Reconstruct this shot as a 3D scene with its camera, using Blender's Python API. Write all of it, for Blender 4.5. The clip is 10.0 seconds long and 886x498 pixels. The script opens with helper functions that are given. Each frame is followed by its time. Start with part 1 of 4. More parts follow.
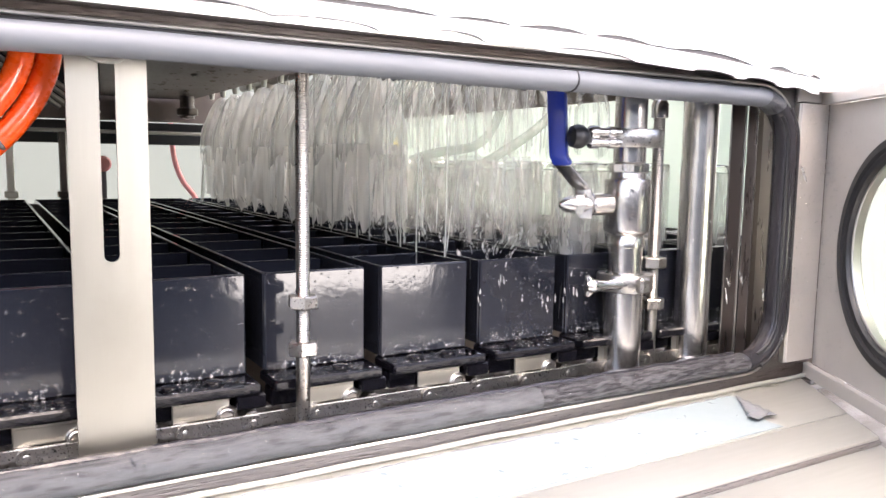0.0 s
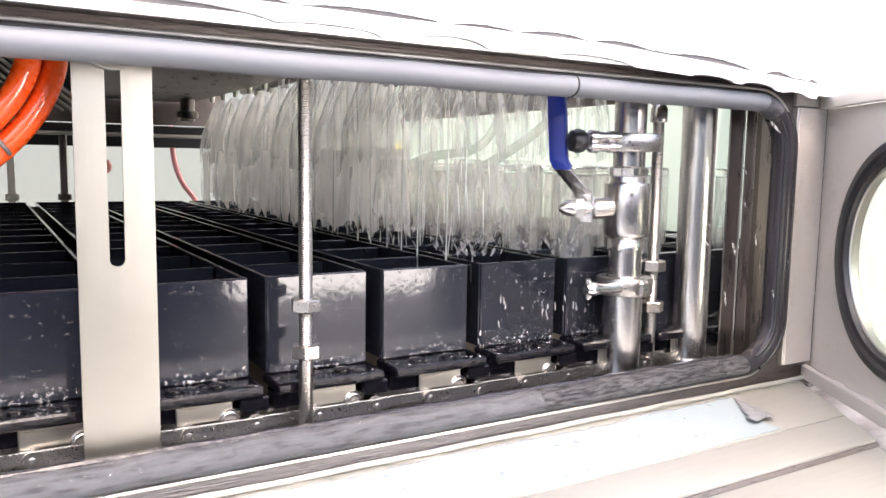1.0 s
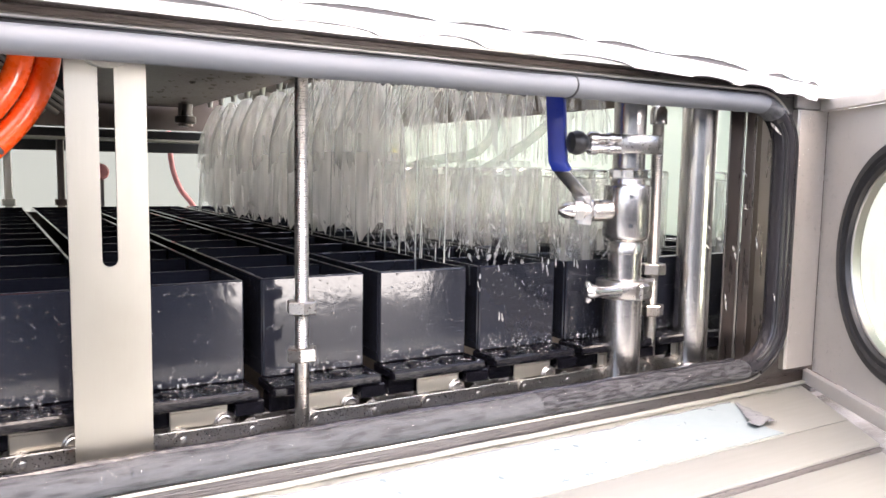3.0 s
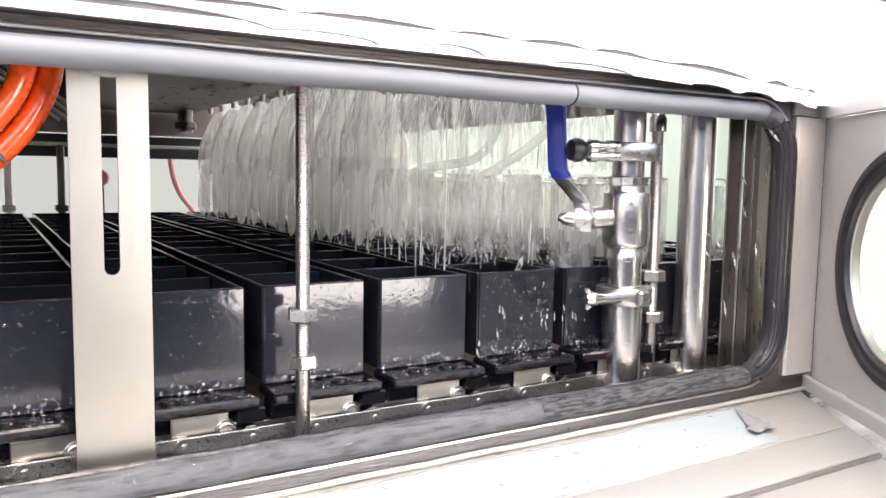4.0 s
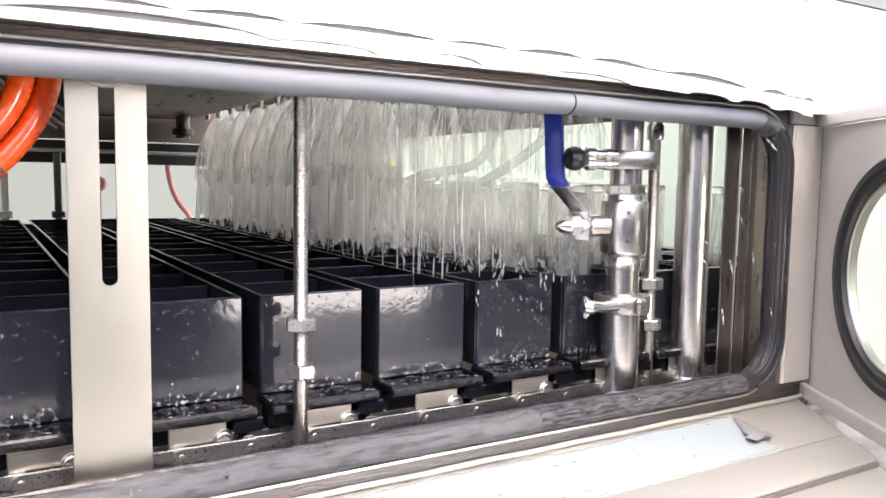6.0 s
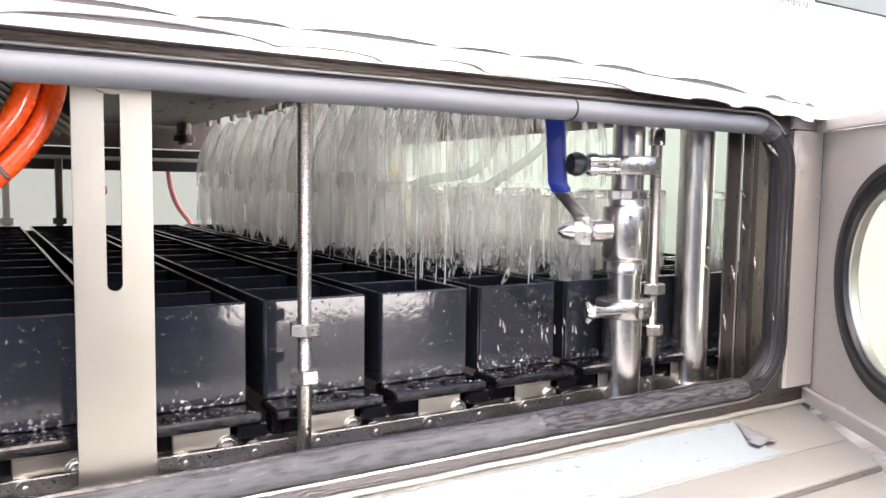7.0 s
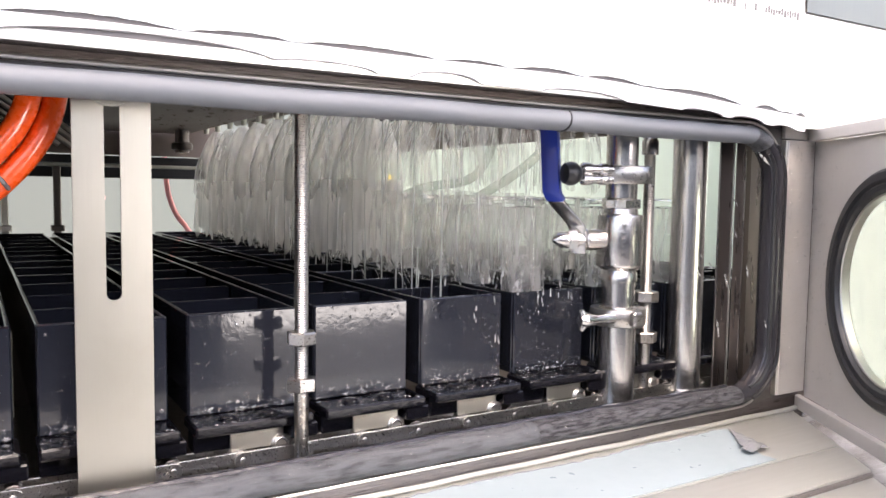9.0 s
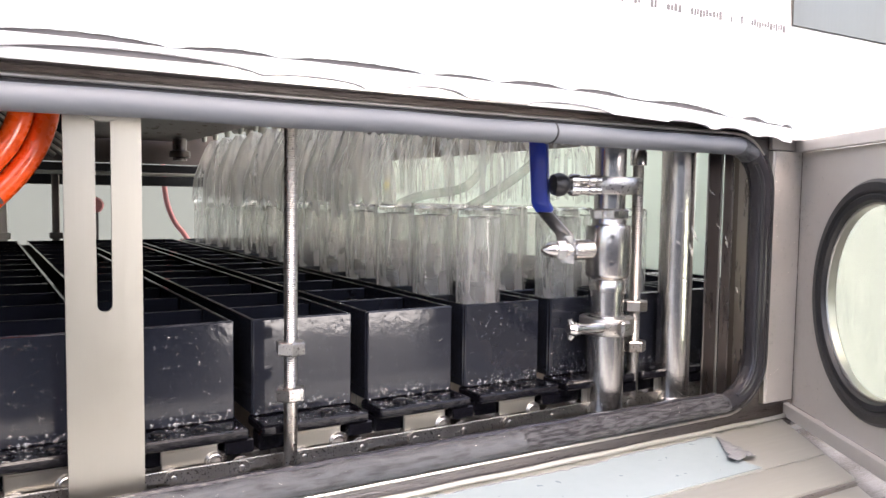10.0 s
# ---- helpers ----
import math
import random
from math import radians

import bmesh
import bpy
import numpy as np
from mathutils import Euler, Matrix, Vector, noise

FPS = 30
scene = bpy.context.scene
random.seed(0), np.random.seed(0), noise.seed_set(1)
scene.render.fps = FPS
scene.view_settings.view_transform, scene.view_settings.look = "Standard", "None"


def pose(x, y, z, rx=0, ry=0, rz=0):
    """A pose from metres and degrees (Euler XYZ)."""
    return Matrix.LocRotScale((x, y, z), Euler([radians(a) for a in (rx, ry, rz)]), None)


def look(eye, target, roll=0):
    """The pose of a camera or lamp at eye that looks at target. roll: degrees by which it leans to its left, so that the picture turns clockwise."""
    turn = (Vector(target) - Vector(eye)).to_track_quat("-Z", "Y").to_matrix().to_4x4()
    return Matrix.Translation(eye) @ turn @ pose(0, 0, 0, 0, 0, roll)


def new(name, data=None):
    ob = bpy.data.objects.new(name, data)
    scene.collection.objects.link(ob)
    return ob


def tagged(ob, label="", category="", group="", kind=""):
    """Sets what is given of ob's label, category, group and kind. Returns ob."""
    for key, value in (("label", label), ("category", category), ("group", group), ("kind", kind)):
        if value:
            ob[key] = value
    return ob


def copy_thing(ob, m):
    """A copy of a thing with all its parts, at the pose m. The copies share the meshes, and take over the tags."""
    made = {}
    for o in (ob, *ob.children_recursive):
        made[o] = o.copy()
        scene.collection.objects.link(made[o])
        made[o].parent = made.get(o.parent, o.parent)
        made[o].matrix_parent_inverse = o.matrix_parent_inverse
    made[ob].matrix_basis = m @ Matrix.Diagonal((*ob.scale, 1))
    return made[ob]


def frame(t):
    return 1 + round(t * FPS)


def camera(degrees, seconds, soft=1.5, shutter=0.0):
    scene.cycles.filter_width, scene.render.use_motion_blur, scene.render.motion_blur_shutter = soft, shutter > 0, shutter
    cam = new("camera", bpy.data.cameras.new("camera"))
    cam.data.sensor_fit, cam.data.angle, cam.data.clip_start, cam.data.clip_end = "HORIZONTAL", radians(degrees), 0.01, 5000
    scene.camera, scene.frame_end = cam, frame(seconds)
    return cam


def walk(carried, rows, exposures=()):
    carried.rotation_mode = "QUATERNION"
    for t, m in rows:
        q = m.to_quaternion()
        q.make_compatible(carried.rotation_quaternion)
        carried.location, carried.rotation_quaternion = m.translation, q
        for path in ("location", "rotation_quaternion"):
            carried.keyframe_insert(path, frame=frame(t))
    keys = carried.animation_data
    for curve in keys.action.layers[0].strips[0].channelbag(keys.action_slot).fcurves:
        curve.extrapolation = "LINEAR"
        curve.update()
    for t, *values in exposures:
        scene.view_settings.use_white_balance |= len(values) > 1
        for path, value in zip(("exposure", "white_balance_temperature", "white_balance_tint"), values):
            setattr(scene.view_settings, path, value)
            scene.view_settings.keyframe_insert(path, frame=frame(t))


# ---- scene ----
cam = camera(59.4, 10.0)
PATH = [
    (0, (0.005, -0.648, -0.003), (1.013, 1.064, -0.226), 0.9),
    (0.5, (0.003, -0.649, -0.001), (1.011, 1.063, -0.225), 0.9),
    (1, (-0.001, -0.652, 0.0), (1.011, 1.059, -0.219), 0.9),
    (1.5, (0.001, -0.651, -0.005), (1.017, 1.059, -0.218), 0.9),
    (2, (0.003, -0.646, -0.003), (1.024, 1.061, -0.209), 0.9),
    (2.5, (0.005, -0.645, -0.008), (1.021, 1.066, -0.21), 0.9),
    (4, (0.002, -0.647, -0.004), (1.019, 1.065, -0.191), 0.9),
    (4.5, (0.003, -0.646, -0.005), (1.023, 1.065, -0.184), 0.8),
    (5, (0.006, -0.645, -0.004), (1.026, 1.066, -0.184), 0.8),
    (5.5, (0.004, -0.646, 0.001), (1.027, 1.063, -0.18), 0.9),
    (7, (-0.003, -0.646, 0.0), (1.023, 1.064, -0.16), 0.8),
    (7.5, (-0.004, -0.646, 0.001), (1.027, 1.061, -0.157), 0.9),
    (8, (-0.005, -0.65, 0.002), (1.028, 1.055, -0.15), 0.8),
    (8.5, (-0.007, -0.654, 0.002), (1.025, 1.053, -0.145), 0.8),
    (9, (-0.006, -0.655, 0.004), (1.026, 1.053, -0.141), 0.8),
    (9.5, (-0.004, -0.664, 0.007), (1.025, 1.046, -0.13), 0.8),
    (10, (0.0, -0.671, 0.011), (1.029, 1.038, -0.121), 0.8),
]
walk(cam, [(t, look(eye, target, roll)) for t, eye, target, roll in PATH], [(0, 2.30, 6950, 17), (6, 2.22, 6950, 17), (8, 2.08, 6950, 17), (10, 1.86, 6950, 17)])

# ---------- world, light, exposure ----------
scene.cycles.transparent_max_bounces = 48
world = bpy.data.worlds.new("sky")
scene.world = world
world.use_nodes = True
wn = world.node_tree.nodes
sky = wn.new("ShaderNodeTexSky")
sky.sky_type, sky.sun_disc = "NISHITA", False
sky.sun_elevation, sky.sun_rotation = radians(59), radians(195)
sky.dust_density, sky.air_density = 4.0, 1.0
wn["Background"].inputs["Strength"].default_value = 0.15
world.node_tree.links.new(sky.outputs["Color"], wn["Background"].inputs["Color"])

sun = new("sun", bpy.data.lights.new("sun", "SUN"))
sun.data.energy, sun.data.angle, sun.data.color = 0.55, radians(40), (1.0, 0.97, 0.92)
sun.matrix_world = look((-0.6, -2.2, 3.8), (0, 0, 0))

# ---------- materials ----------
def mat(name, base, rough=0.4, metal=0.0, grain=40.0, var=0.15, bump=0.05, stretch=(1, 1, 1), stain=0.0, coat=0.0, rvar=0.12, soil=(0.55, 0.48, 0.4), cover=(0.52, 0.72), run=False):
    m = bpy.data.materials.new(name)
    m.use_nodes = True
    nt, n = m.node_tree, m.node_tree.nodes
    b = n["Principled BSDF"]
    b.inputs["Metallic"].default_value = metal
    b.inputs["Coat Weight"].default_value = coat
    b.inputs["Coat Roughness"].default_value = 0.06
    tc, mp = n.new("ShaderNodeTexCoord"), n.new("ShaderNodeMapping")
    mp.inputs["Scale"].default_value = stretch
    nt.links.new(tc.outputs["Object"], mp.inputs["Vector"])
    fine, broad = n.new("ShaderNodeTexNoise"), n.new("ShaderNodeTexNoise")
    fine.inputs["Scale"].default_value, fine.inputs["Detail"].default_value = grain * 8, 4
    broad.inputs["Scale"].default_value, broad.inputs["Detail"].default_value = grain * 0.5, 5
    for t in (fine, broad):
        nt.links.new(mp.outputs["Vector"], t.inputs["Vector"])
    mix = n.new("ShaderNodeMix")
    mix.data_type = "RGBA"
    mix.inputs["A"].default_value = (*[c * (1 - var) for c in base], 1)
    mix.inputs["B"].default_value = (*[min(1, c * (1 + var)) for c in base], 1)
    nt.links.new(broad.outputs["Fac"], mix.inputs["Factor"])
    out = mix.outputs["Result"]
    if stain:
        st, rp = n.new("ShaderNodeTexNoise"), n.new("ShaderNodeValToRGB")
        st.inputs["Scale"].default_value, st.inputs["Detail"].default_value = grain * 0.25, 8
        nt.links.new((mp if run else tc).outputs["Vector" if run else "Object"], st.inputs["Vector"])
        rp.color_ramp.elements[0].position, rp.color_ramp.elements[1].position = cover
        rp.color_ramp.elements[0].color = (0, 0, 0, 1)
        rp.color_ramp.elements[1].color = (stain, stain, stain, 1)
        nt.links.new(st.outputs["Fac"], rp.inputs["Fac"])
        m2 = n.new("ShaderNodeMix")
        m2.data_type = "RGBA"
        nt.links.new(rp.outputs["Color"], m2.inputs["Factor"])
        nt.links.new(out, m2.inputs["A"])
        m2.inputs["B"].default_value = (base[0] * soil[0], base[1] * soil[1], base[2] * soil[2], 1)
        out = m2.outputs["Result"]
    nt.links.new(out, b.inputs["Base Color"])
    mr = n.new("ShaderNodeMapRange")
    mr.inputs["To Min"].default_value, mr.inputs["To Max"].default_value = max(0.02, rough - rvar), min(1, rough + rvar)
    nt.links.new(fine.outputs["Fac"], mr.inputs["Value"])
    nt.links.new(mr.outputs["Result"], b.inputs["Roughness"])
    if bump:
        bp = n.new("ShaderNodeBump")
        bp.inputs["Strength"].default_value, bp.inputs["Distance"].default_value = bump, 0.002
        nt.links.new(fine.outputs["Fac"], bp.inputs["Height"])
        nt.links.new(bp.outputs["Normal"], b.inputs["Normal"])
    return m


def clear(name, tint, gloss_rough=0.02, body=0.0, streak=0.0, fres=1.45, sscale=(160, 160, 6), relief=0.6, white=(0.93, 0.95, 0.92)):
    """Thin clear sheet: lets light straight through, with a mirror gloss, and a milky body where streaks of water run."""
    m = bpy.data.materials.new(name)
    m.use_nodes = True
    nt, n = m.node_tree, m.node_tree.nodes
    n.remove(n["Principled BSDF"])
    tr, gl, lw = n.new("ShaderNodeBsdfTransparent"), n.new("ShaderNodeBsdfGlossy"), n.new("ShaderNodeLayerWeight")
    pw, fr = n.new("ShaderNodeMath"), n.new("ShaderNodeMath")
    tr.inputs["Color"].default_value = (*tint, 1)
    gl.inputs["Roughness"].default_value = gloss_rough
    f0 = ((fres - 1) / (fres + 1)) ** 2
    lw.inputs["Blend"].default_value = 0.5
    pw.operation, fr.operation = "POWER", "MULTIPLY_ADD"
    pw.inputs[1].default_value, fr.inputs[1].default_value, fr.inputs[2].default_value = 5.0, 0.85, f0
    nt.links.new(lw.outputs["Facing"], pw.inputs[0])
    nt.links.new(pw.outputs["Value"], fr.inputs[0])
    mx = n.new("ShaderNodeMixShader")
    nt.links.new(fr.outputs["Value"], mx.inputs["Fac"])
    last = tr
    if body or streak:
        df, tl, ad = n.new("ShaderNodeBsdfDiffuse"), n.new("ShaderNodeBsdfTranslucent"), n.new("ShaderNodeMixShader")
        for d in (df, tl):
            d.inputs["Color"].default_value = (*white, 1)
        ad.inputs["Fac"].default_value = 0.5
        nt.links.new(df.outputs["BSDF"], ad.inputs[1])
        nt.links.new(tl.outputs["BSDF"], ad.inputs[2])
        tc, mp, ns, mr = n.new("ShaderNodeTexCoord"), n.new("ShaderNodeMapping"), n.new("ShaderNodeTexNoise"), n.new("ShaderNodeMapRange")
        mp.inputs["Scale"].default_value = sscale
        ns.inputs["Scale"].default_value, ns.inputs["Detail"].default_value = 1.0, 3
        nt.links.new(tc.outputs["Object"], mp.inputs["Vector"])
        nt.links.new(mp.outputs["Vector"], ns.inputs["Vector"])
        mr.inputs["From Min"].default_value, mr.inputs["From Max"].default_value = 0.38, 0.66
        mr.inputs["To Min"].default_value, mr.inputs["To Max"].default_value = body, min(1, body + streak)
        nt.links.new(ns.outputs["Fac"], mr.inputs["Value"])
        bm_ = n.new("ShaderNodeMixShader")
        nt.links.new(mr.outputs["Result"], bm_.inputs["Fac"])
        nt.links.new(tr.outputs["BSDF"], bm_.inputs[1])
        nt.links.new(ad.outputs["Shader"], bm_.inputs[2])
        bp = n.new("ShaderNodeBump")
        bp.inputs["Strength"].default_value, bp.inputs["Distance"].default_value = relief, 0.002
        nt.links.new(ns.outputs["Fac"], bp.inputs["Height"])
        nt.links.new(bp.outputs["Normal"], gl.inputs["Normal"])
        nt.links.new(bp.outputs["Normal"], lw.inputs["Normal"])
        last = bm_
    nt.links.new(last.outputs[0], mx.inputs[1])
    nt.links.new(gl.outputs["BSDF"], mx.inputs[2])
    nt.links.new(mx.outputs["Shader"], n["Material Output"].inputs["Surface"])
    return m


STEEL = mat("brushed_steel", (0.58, 0.57, 0.52), 0.36, 1, 10, 0.08, 0.015, (1, 1, 3), 0.4, rvar=0.06)
STEEL_H = mat("brushed_steel_lengthwise", (0.68, 0.66, 0.63), 0.34, 1, 30, 0.1, 0.03, (0.08, 1, 1), 0.55, rvar=0.08)
PLATE = mat("satin_door_steel", (0.56, 0.53, 0.495), 0.5, 0.4, 12, 0.12, 0.03, (1, 1, 1), 0.3)
# Wet streaked stainless, its base darkened for the shade of recess and sill.
LOWER = mat("shaded_wet_steel", (0.20, 0.185, 0.18), 0.36, 0.6, 90, 0.6, 0.6, (0.06, 1, 1), 0.9, rvar=0.3, soil=(0.35, 0.28, 0.24), cover=(0.46, 0.6), run=True)
TRAY = mat("satin_steel", (0.50, 0.50, 0.47), 0.5, 0.75, 20, 0.06, 0.04, (0.1, 1, 1), 0.12)
CHROME = mat("polished_steel", (0.65, 0.63, 0.61), 0.24, 1, 30, 0.08, 0.10, (1, 1, 1), 0.2, rvar=0.05)
CAST = mat("cast_steel", (0.47, 0.45, 0.425), 0.3, 1, 60, 0.25, 0.15, (1, 1, 1), 0.7, rvar=0.12)
# Stained stainless with a dark base colour that stands in for chamber shade.
DULL = mat("shaded_chamber_steel", (0.15, 0.13, 0.115), 0.34, 1, 12, 0.2, 0.08, (1, 1, 1), 0.6)
BLACK = mat("black_plastic", (0.0115, 0.0130, 0.0185), 0.07, 0, 10, 0.3, 0.06, (1, 1, 1), 0.0, coat=0.0, rvar=0.05)
RUBBER = mat("grey_rubber", (0.20, 0.21, 0.23), 0.58, 0, 30, 0.06, 0.03, (1, 1, 1), 0.1)
# Same rubber as the top length, with dark reflections put into its colour.
SEAL_SHADED = mat("shaded_wet_rubber", (0.024, 0.023, 0.027), 0.2, 0, 14, 0.4, 0.5, rvar=0.15)
SEAL_LOW = mat("wet_grey_rubber", (0.105, 0.109, 0.117), 0.42, 0, 900, 0.35, 0.6, (0.2, 1, 1), 0.9, rvar=0.3, soil=(0.35, 0.34, 0.35), cover=(0.48, 0.66), run=True)
SEAL_WET = mat("soiled_wet_rubber", (0.15, 0.15, 0.16), 0.3, 0, 1300, 0.5, 0.9, (0.2, 1, 1), 1.0, rvar=0.25, soil=(0.16, 0.15, 0.17), cover=(0.40, 0.58), run=True)
BRACKET = mat("worn_brushed_steel", (0.335, 0.322, 0.29), 0.36, 1, 26, 0.06, 0.04, (1, 1, 0.08), 0.3, rvar=0.09)
FOOT = mat("wet_black_casting", (0.004, 0.004, 0.006), 0.12, 0, 8, 0.4, 0.25, rvar=0.1)
FOOT.node_tree.nodes["Principled BSDF"].inputs["Specular IOR Level"].default_value = 0.45
JAMB = mat("wet_dark_steel", (0.27, 0.24, 0.225), 0.3, 1, 14, 0.3, 0.1, (1, 1, 0.15), 0.6)
DARK_RUBBER = mat("black_rubber", (0.02, 0.02, 0.022), 0.35, 0, 40, 0.2, 0.1)
BLACK.node_tree.nodes["Principled BSDF"].inputs["Specular IOR Level"].default_value = 0.5
BLUE = mat("blue_vinyl", (0.012, 0.035, 0.30), 0.32, 0, 60, 0.12, 0.06, coat=0.5)
ORANGE = mat("orange_hose", (1.0, 0.10, 0.012), 0.28, 0, 20, 0.1, 0.03, coat=0.6)
FILM = mat("white_film", (0.86, 0.88, 0.90), 0.3, 0, 8, 0.04, 0.06)
FLAP = mat("grey_film_back", (0.20, 0.205, 0.215), 0.35, 0, 20, 0.2, 0.1)
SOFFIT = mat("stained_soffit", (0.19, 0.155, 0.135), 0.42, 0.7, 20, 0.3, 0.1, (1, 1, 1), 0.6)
FILM_BLUE = mat("bluish_film", (0.28, 0.335, 0.355), 0.32, 0, 8, 0.08, 0.0)
# Pale backdrop; emission is added in place of daylight behind the rear opening.
GLOW = mat("glowing_pale_wall", (0.17, 0.195, 0.18), 0.6, 0, 3, 0.06, 0.03)
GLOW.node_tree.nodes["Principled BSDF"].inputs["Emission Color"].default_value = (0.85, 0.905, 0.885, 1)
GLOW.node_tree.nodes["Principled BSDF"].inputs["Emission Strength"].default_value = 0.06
# Stronger glow, added past the open end to backlight guard and bottles.
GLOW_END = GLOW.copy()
GLOW_END.name = "glowing_end_wall"
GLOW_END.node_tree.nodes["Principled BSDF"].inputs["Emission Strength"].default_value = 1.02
# Glowing panel, added out of view for the bright band on carrier fronts.
GATE = mat("glowing_gate_panel", (0.8, 0.82, 0.82), 0.6, 0, 2, 0.1, 0.0)
GATE.node_tree.nodes["Principled BSDF"].inputs["Emission Color"].default_value = (1.0, 0.98, 0.95, 1)
GATE.node_tree.nodes["Principled BSDF"].inputs["Emission Strength"].default_value = 4.2
FLOOR_PAINT = mat("dark_floor_paint", (0.045, 0.053, 0.068), 0.5, 0, 3, 0.2, 0.1, stain=0.3)
CONCRETE = mat("concrete", (0.36, 0.35, 0.33), 0.75, 0, 3, 0.2, 0.2, stain=0.4)
YELLOW = mat("yellow_plastic", (0.85, 0.65, 0.05), 0.4, 0, 30, 0.1)
RED = mat("red_plastic", (0.95, 0.36, 0.34), 0.35, 0, 30, 0.1)
INK = mat("grey_ink", (0.16, 0.15, 0.15), 0.6, 0, 60, 0.1)
GLASS = clear("bottle_glass", (0.985, 0.985, 0.98), 0.02, 0.11, 0.36, sscale=(55, 55, 9), white=(0.97, 0.945, 0.915))
GLASS_IN = clear("inner_bottle_glass", (0.985, 0.99, 0.985), 0.02)
GLASS_BASE = mat("thick_bottle_glass", (0.96, 0.975, 0.965), 0.04, 0, 40, 0.01, 0.0, rvar=0.02)
GLASS_BASE.node_tree.nodes["Principled BSDF"].inputs["Transmission Weight"].default_value = 1.0
GLASS_BASE.node_tree.nodes["Principled BSDF"].inputs["IOR"].default_value = 1.45
PANE = clear("window_glass", (0.62, 0.65, 0.59), 0.03, 0.02, 0.06, 1.12, sscale=(60, 60, 20), relief=0.0)
GUARD = clear("pale_plastic", (0.8, 0.84, 0.79), 0.25, 0.93, 0.07, 1.3, (30, 3, 3), relief=0.1, white=(0.90, 0.97, 0.90))
DROP = mat("water_drop", (0.97, 0.98, 0.98), 0.03, 0, 40, 0.01, 0.0, rvar=0.01)
DROP.node_tree.nodes["Principled BSDF"].inputs["Transmission Weight"].default_value = 1.0
DROP.node_tree.nodes["Principled BSDF"].inputs["IOR"].default_value = 1.36
PALE_DROP = mat("pale_water_drop", (0.9, 0.91, 0.92), 0.04, 0, 40, 0.01, 0.0, rvar=0.01)
PALE_DROP.node_tree.nodes["Principled BSDF"].inputs["Transmission Weight"].default_value = 0.96
PALE_DROP.node_tree.nodes["Principled BSDF"].inputs["IOR"].default_value = 1.36
# Pale beads that stand in for bright glints on the wet carrier feet.
GLINT_BEAD = mat("pale_glint_bead", (0.85, 0.87, 0.89), 0.1, 0, 40, 0.05, 0.0, rvar=0.05)
GLINT_BEAD.node_tree.nodes["Principled BSDF"].inputs["Transmission Weight"].default_value = 0.8
GLINT_BEAD.node_tree.nodes["Principled BSDF"].inputs["IOR"].default_value = 1.36
MIST_DENSE = clear("dense_spray_mist", (0.96, 0.965, 0.955), 0.35, 0.50, 0.34, 1.15, (48, 48, 6), 0.1, white=(0.98, 0.965, 0.94))
THREAD = clear("water_thread", (0.9, 0.92, 0.9), 0.03, 0.25, 0.3, 1.5)
MIST = clear("spray_mist", (0.96, 0.965, 0.955), 0.35, 0.23, 0.27, 1.15, (40, 40, 5), 0.1, white=(0.85, 0.835, 0.81))
MIST_THIN = clear("thin_spray_mist", (0.97, 0.975, 0.965), 0.25, 0.02, 0.30, 1.2, (95, 95, 7), 0.2, white=(0.97, 0.955, 0.925))
HOSE = clear("clear_grey_hose", (0.72, 0.75, 0.72), 0.1, 0.12, 0.12, 1.4, (20, 20, 20), 0.1, white=(0.55, 0.57, 0.55))
SPLASH = clear("torn_splash", (0.95, 0.955, 0.95), 0.12, 0.06, 0.5, 1.33, (170, 170, 120), 0.4, white=(0.95, 0.94, 0.92))
JET = clear("water_jet", (0.93, 0.94, 0.95), 0.05, 0.5, 0.4, 1.4)


# ---------- mesh helpers ----------
def box(bm, x0, x1, y0, y1, z0, z1, bevel=0.0, seg=1):
    r = bmesh.ops.create_cube(bm, size=1, matrix=Matrix.LocRotScale(((x0 + x1) / 2, (y0 + y1) / 2, (z0 + z1) / 2), None, (x1 - x0, y1 - y0, z1 - z0)))
    if bevel:
        es = list({e for v in r["verts"] for e in v.link_edges})
        bmesh.ops.bevel(bm, geom=es, offset=bevel, segments=1, profile=0.6, affect="EDGES")
    return bm


def boxes(*a, **k):
    return box(bmesh.new(), *a, **k)


def lathe(bm, prof, n=32, m=Matrix(), cap=True):
    """Turn a profile of (radius, height) round the local z axis."""
    rings = []
    for r, z in prof:
        rings.append([bm.verts.new(m @ Vector((r * math.cos(2 * math.pi * i / n), r * math.sin(2 * math.pi * i / n), z))) for i in range(n)])
    for a, b in zip(rings, rings[1:]):
        for i in range(n):
            bm.faces.new((a[i], a[(i + 1) % n], b[(i + 1) % n], b[i]))
    if cap:
        bm.faces.new(list(reversed(rings[0])))
        bm.faces.new(rings[-1])
    return bm


def axis(p, d):
    """A pose at p whose z axis points along d."""
    return Matrix.Translation(p) @ Vector(d).to_track_quat("Z", "Y").to_matrix().to_4x4()


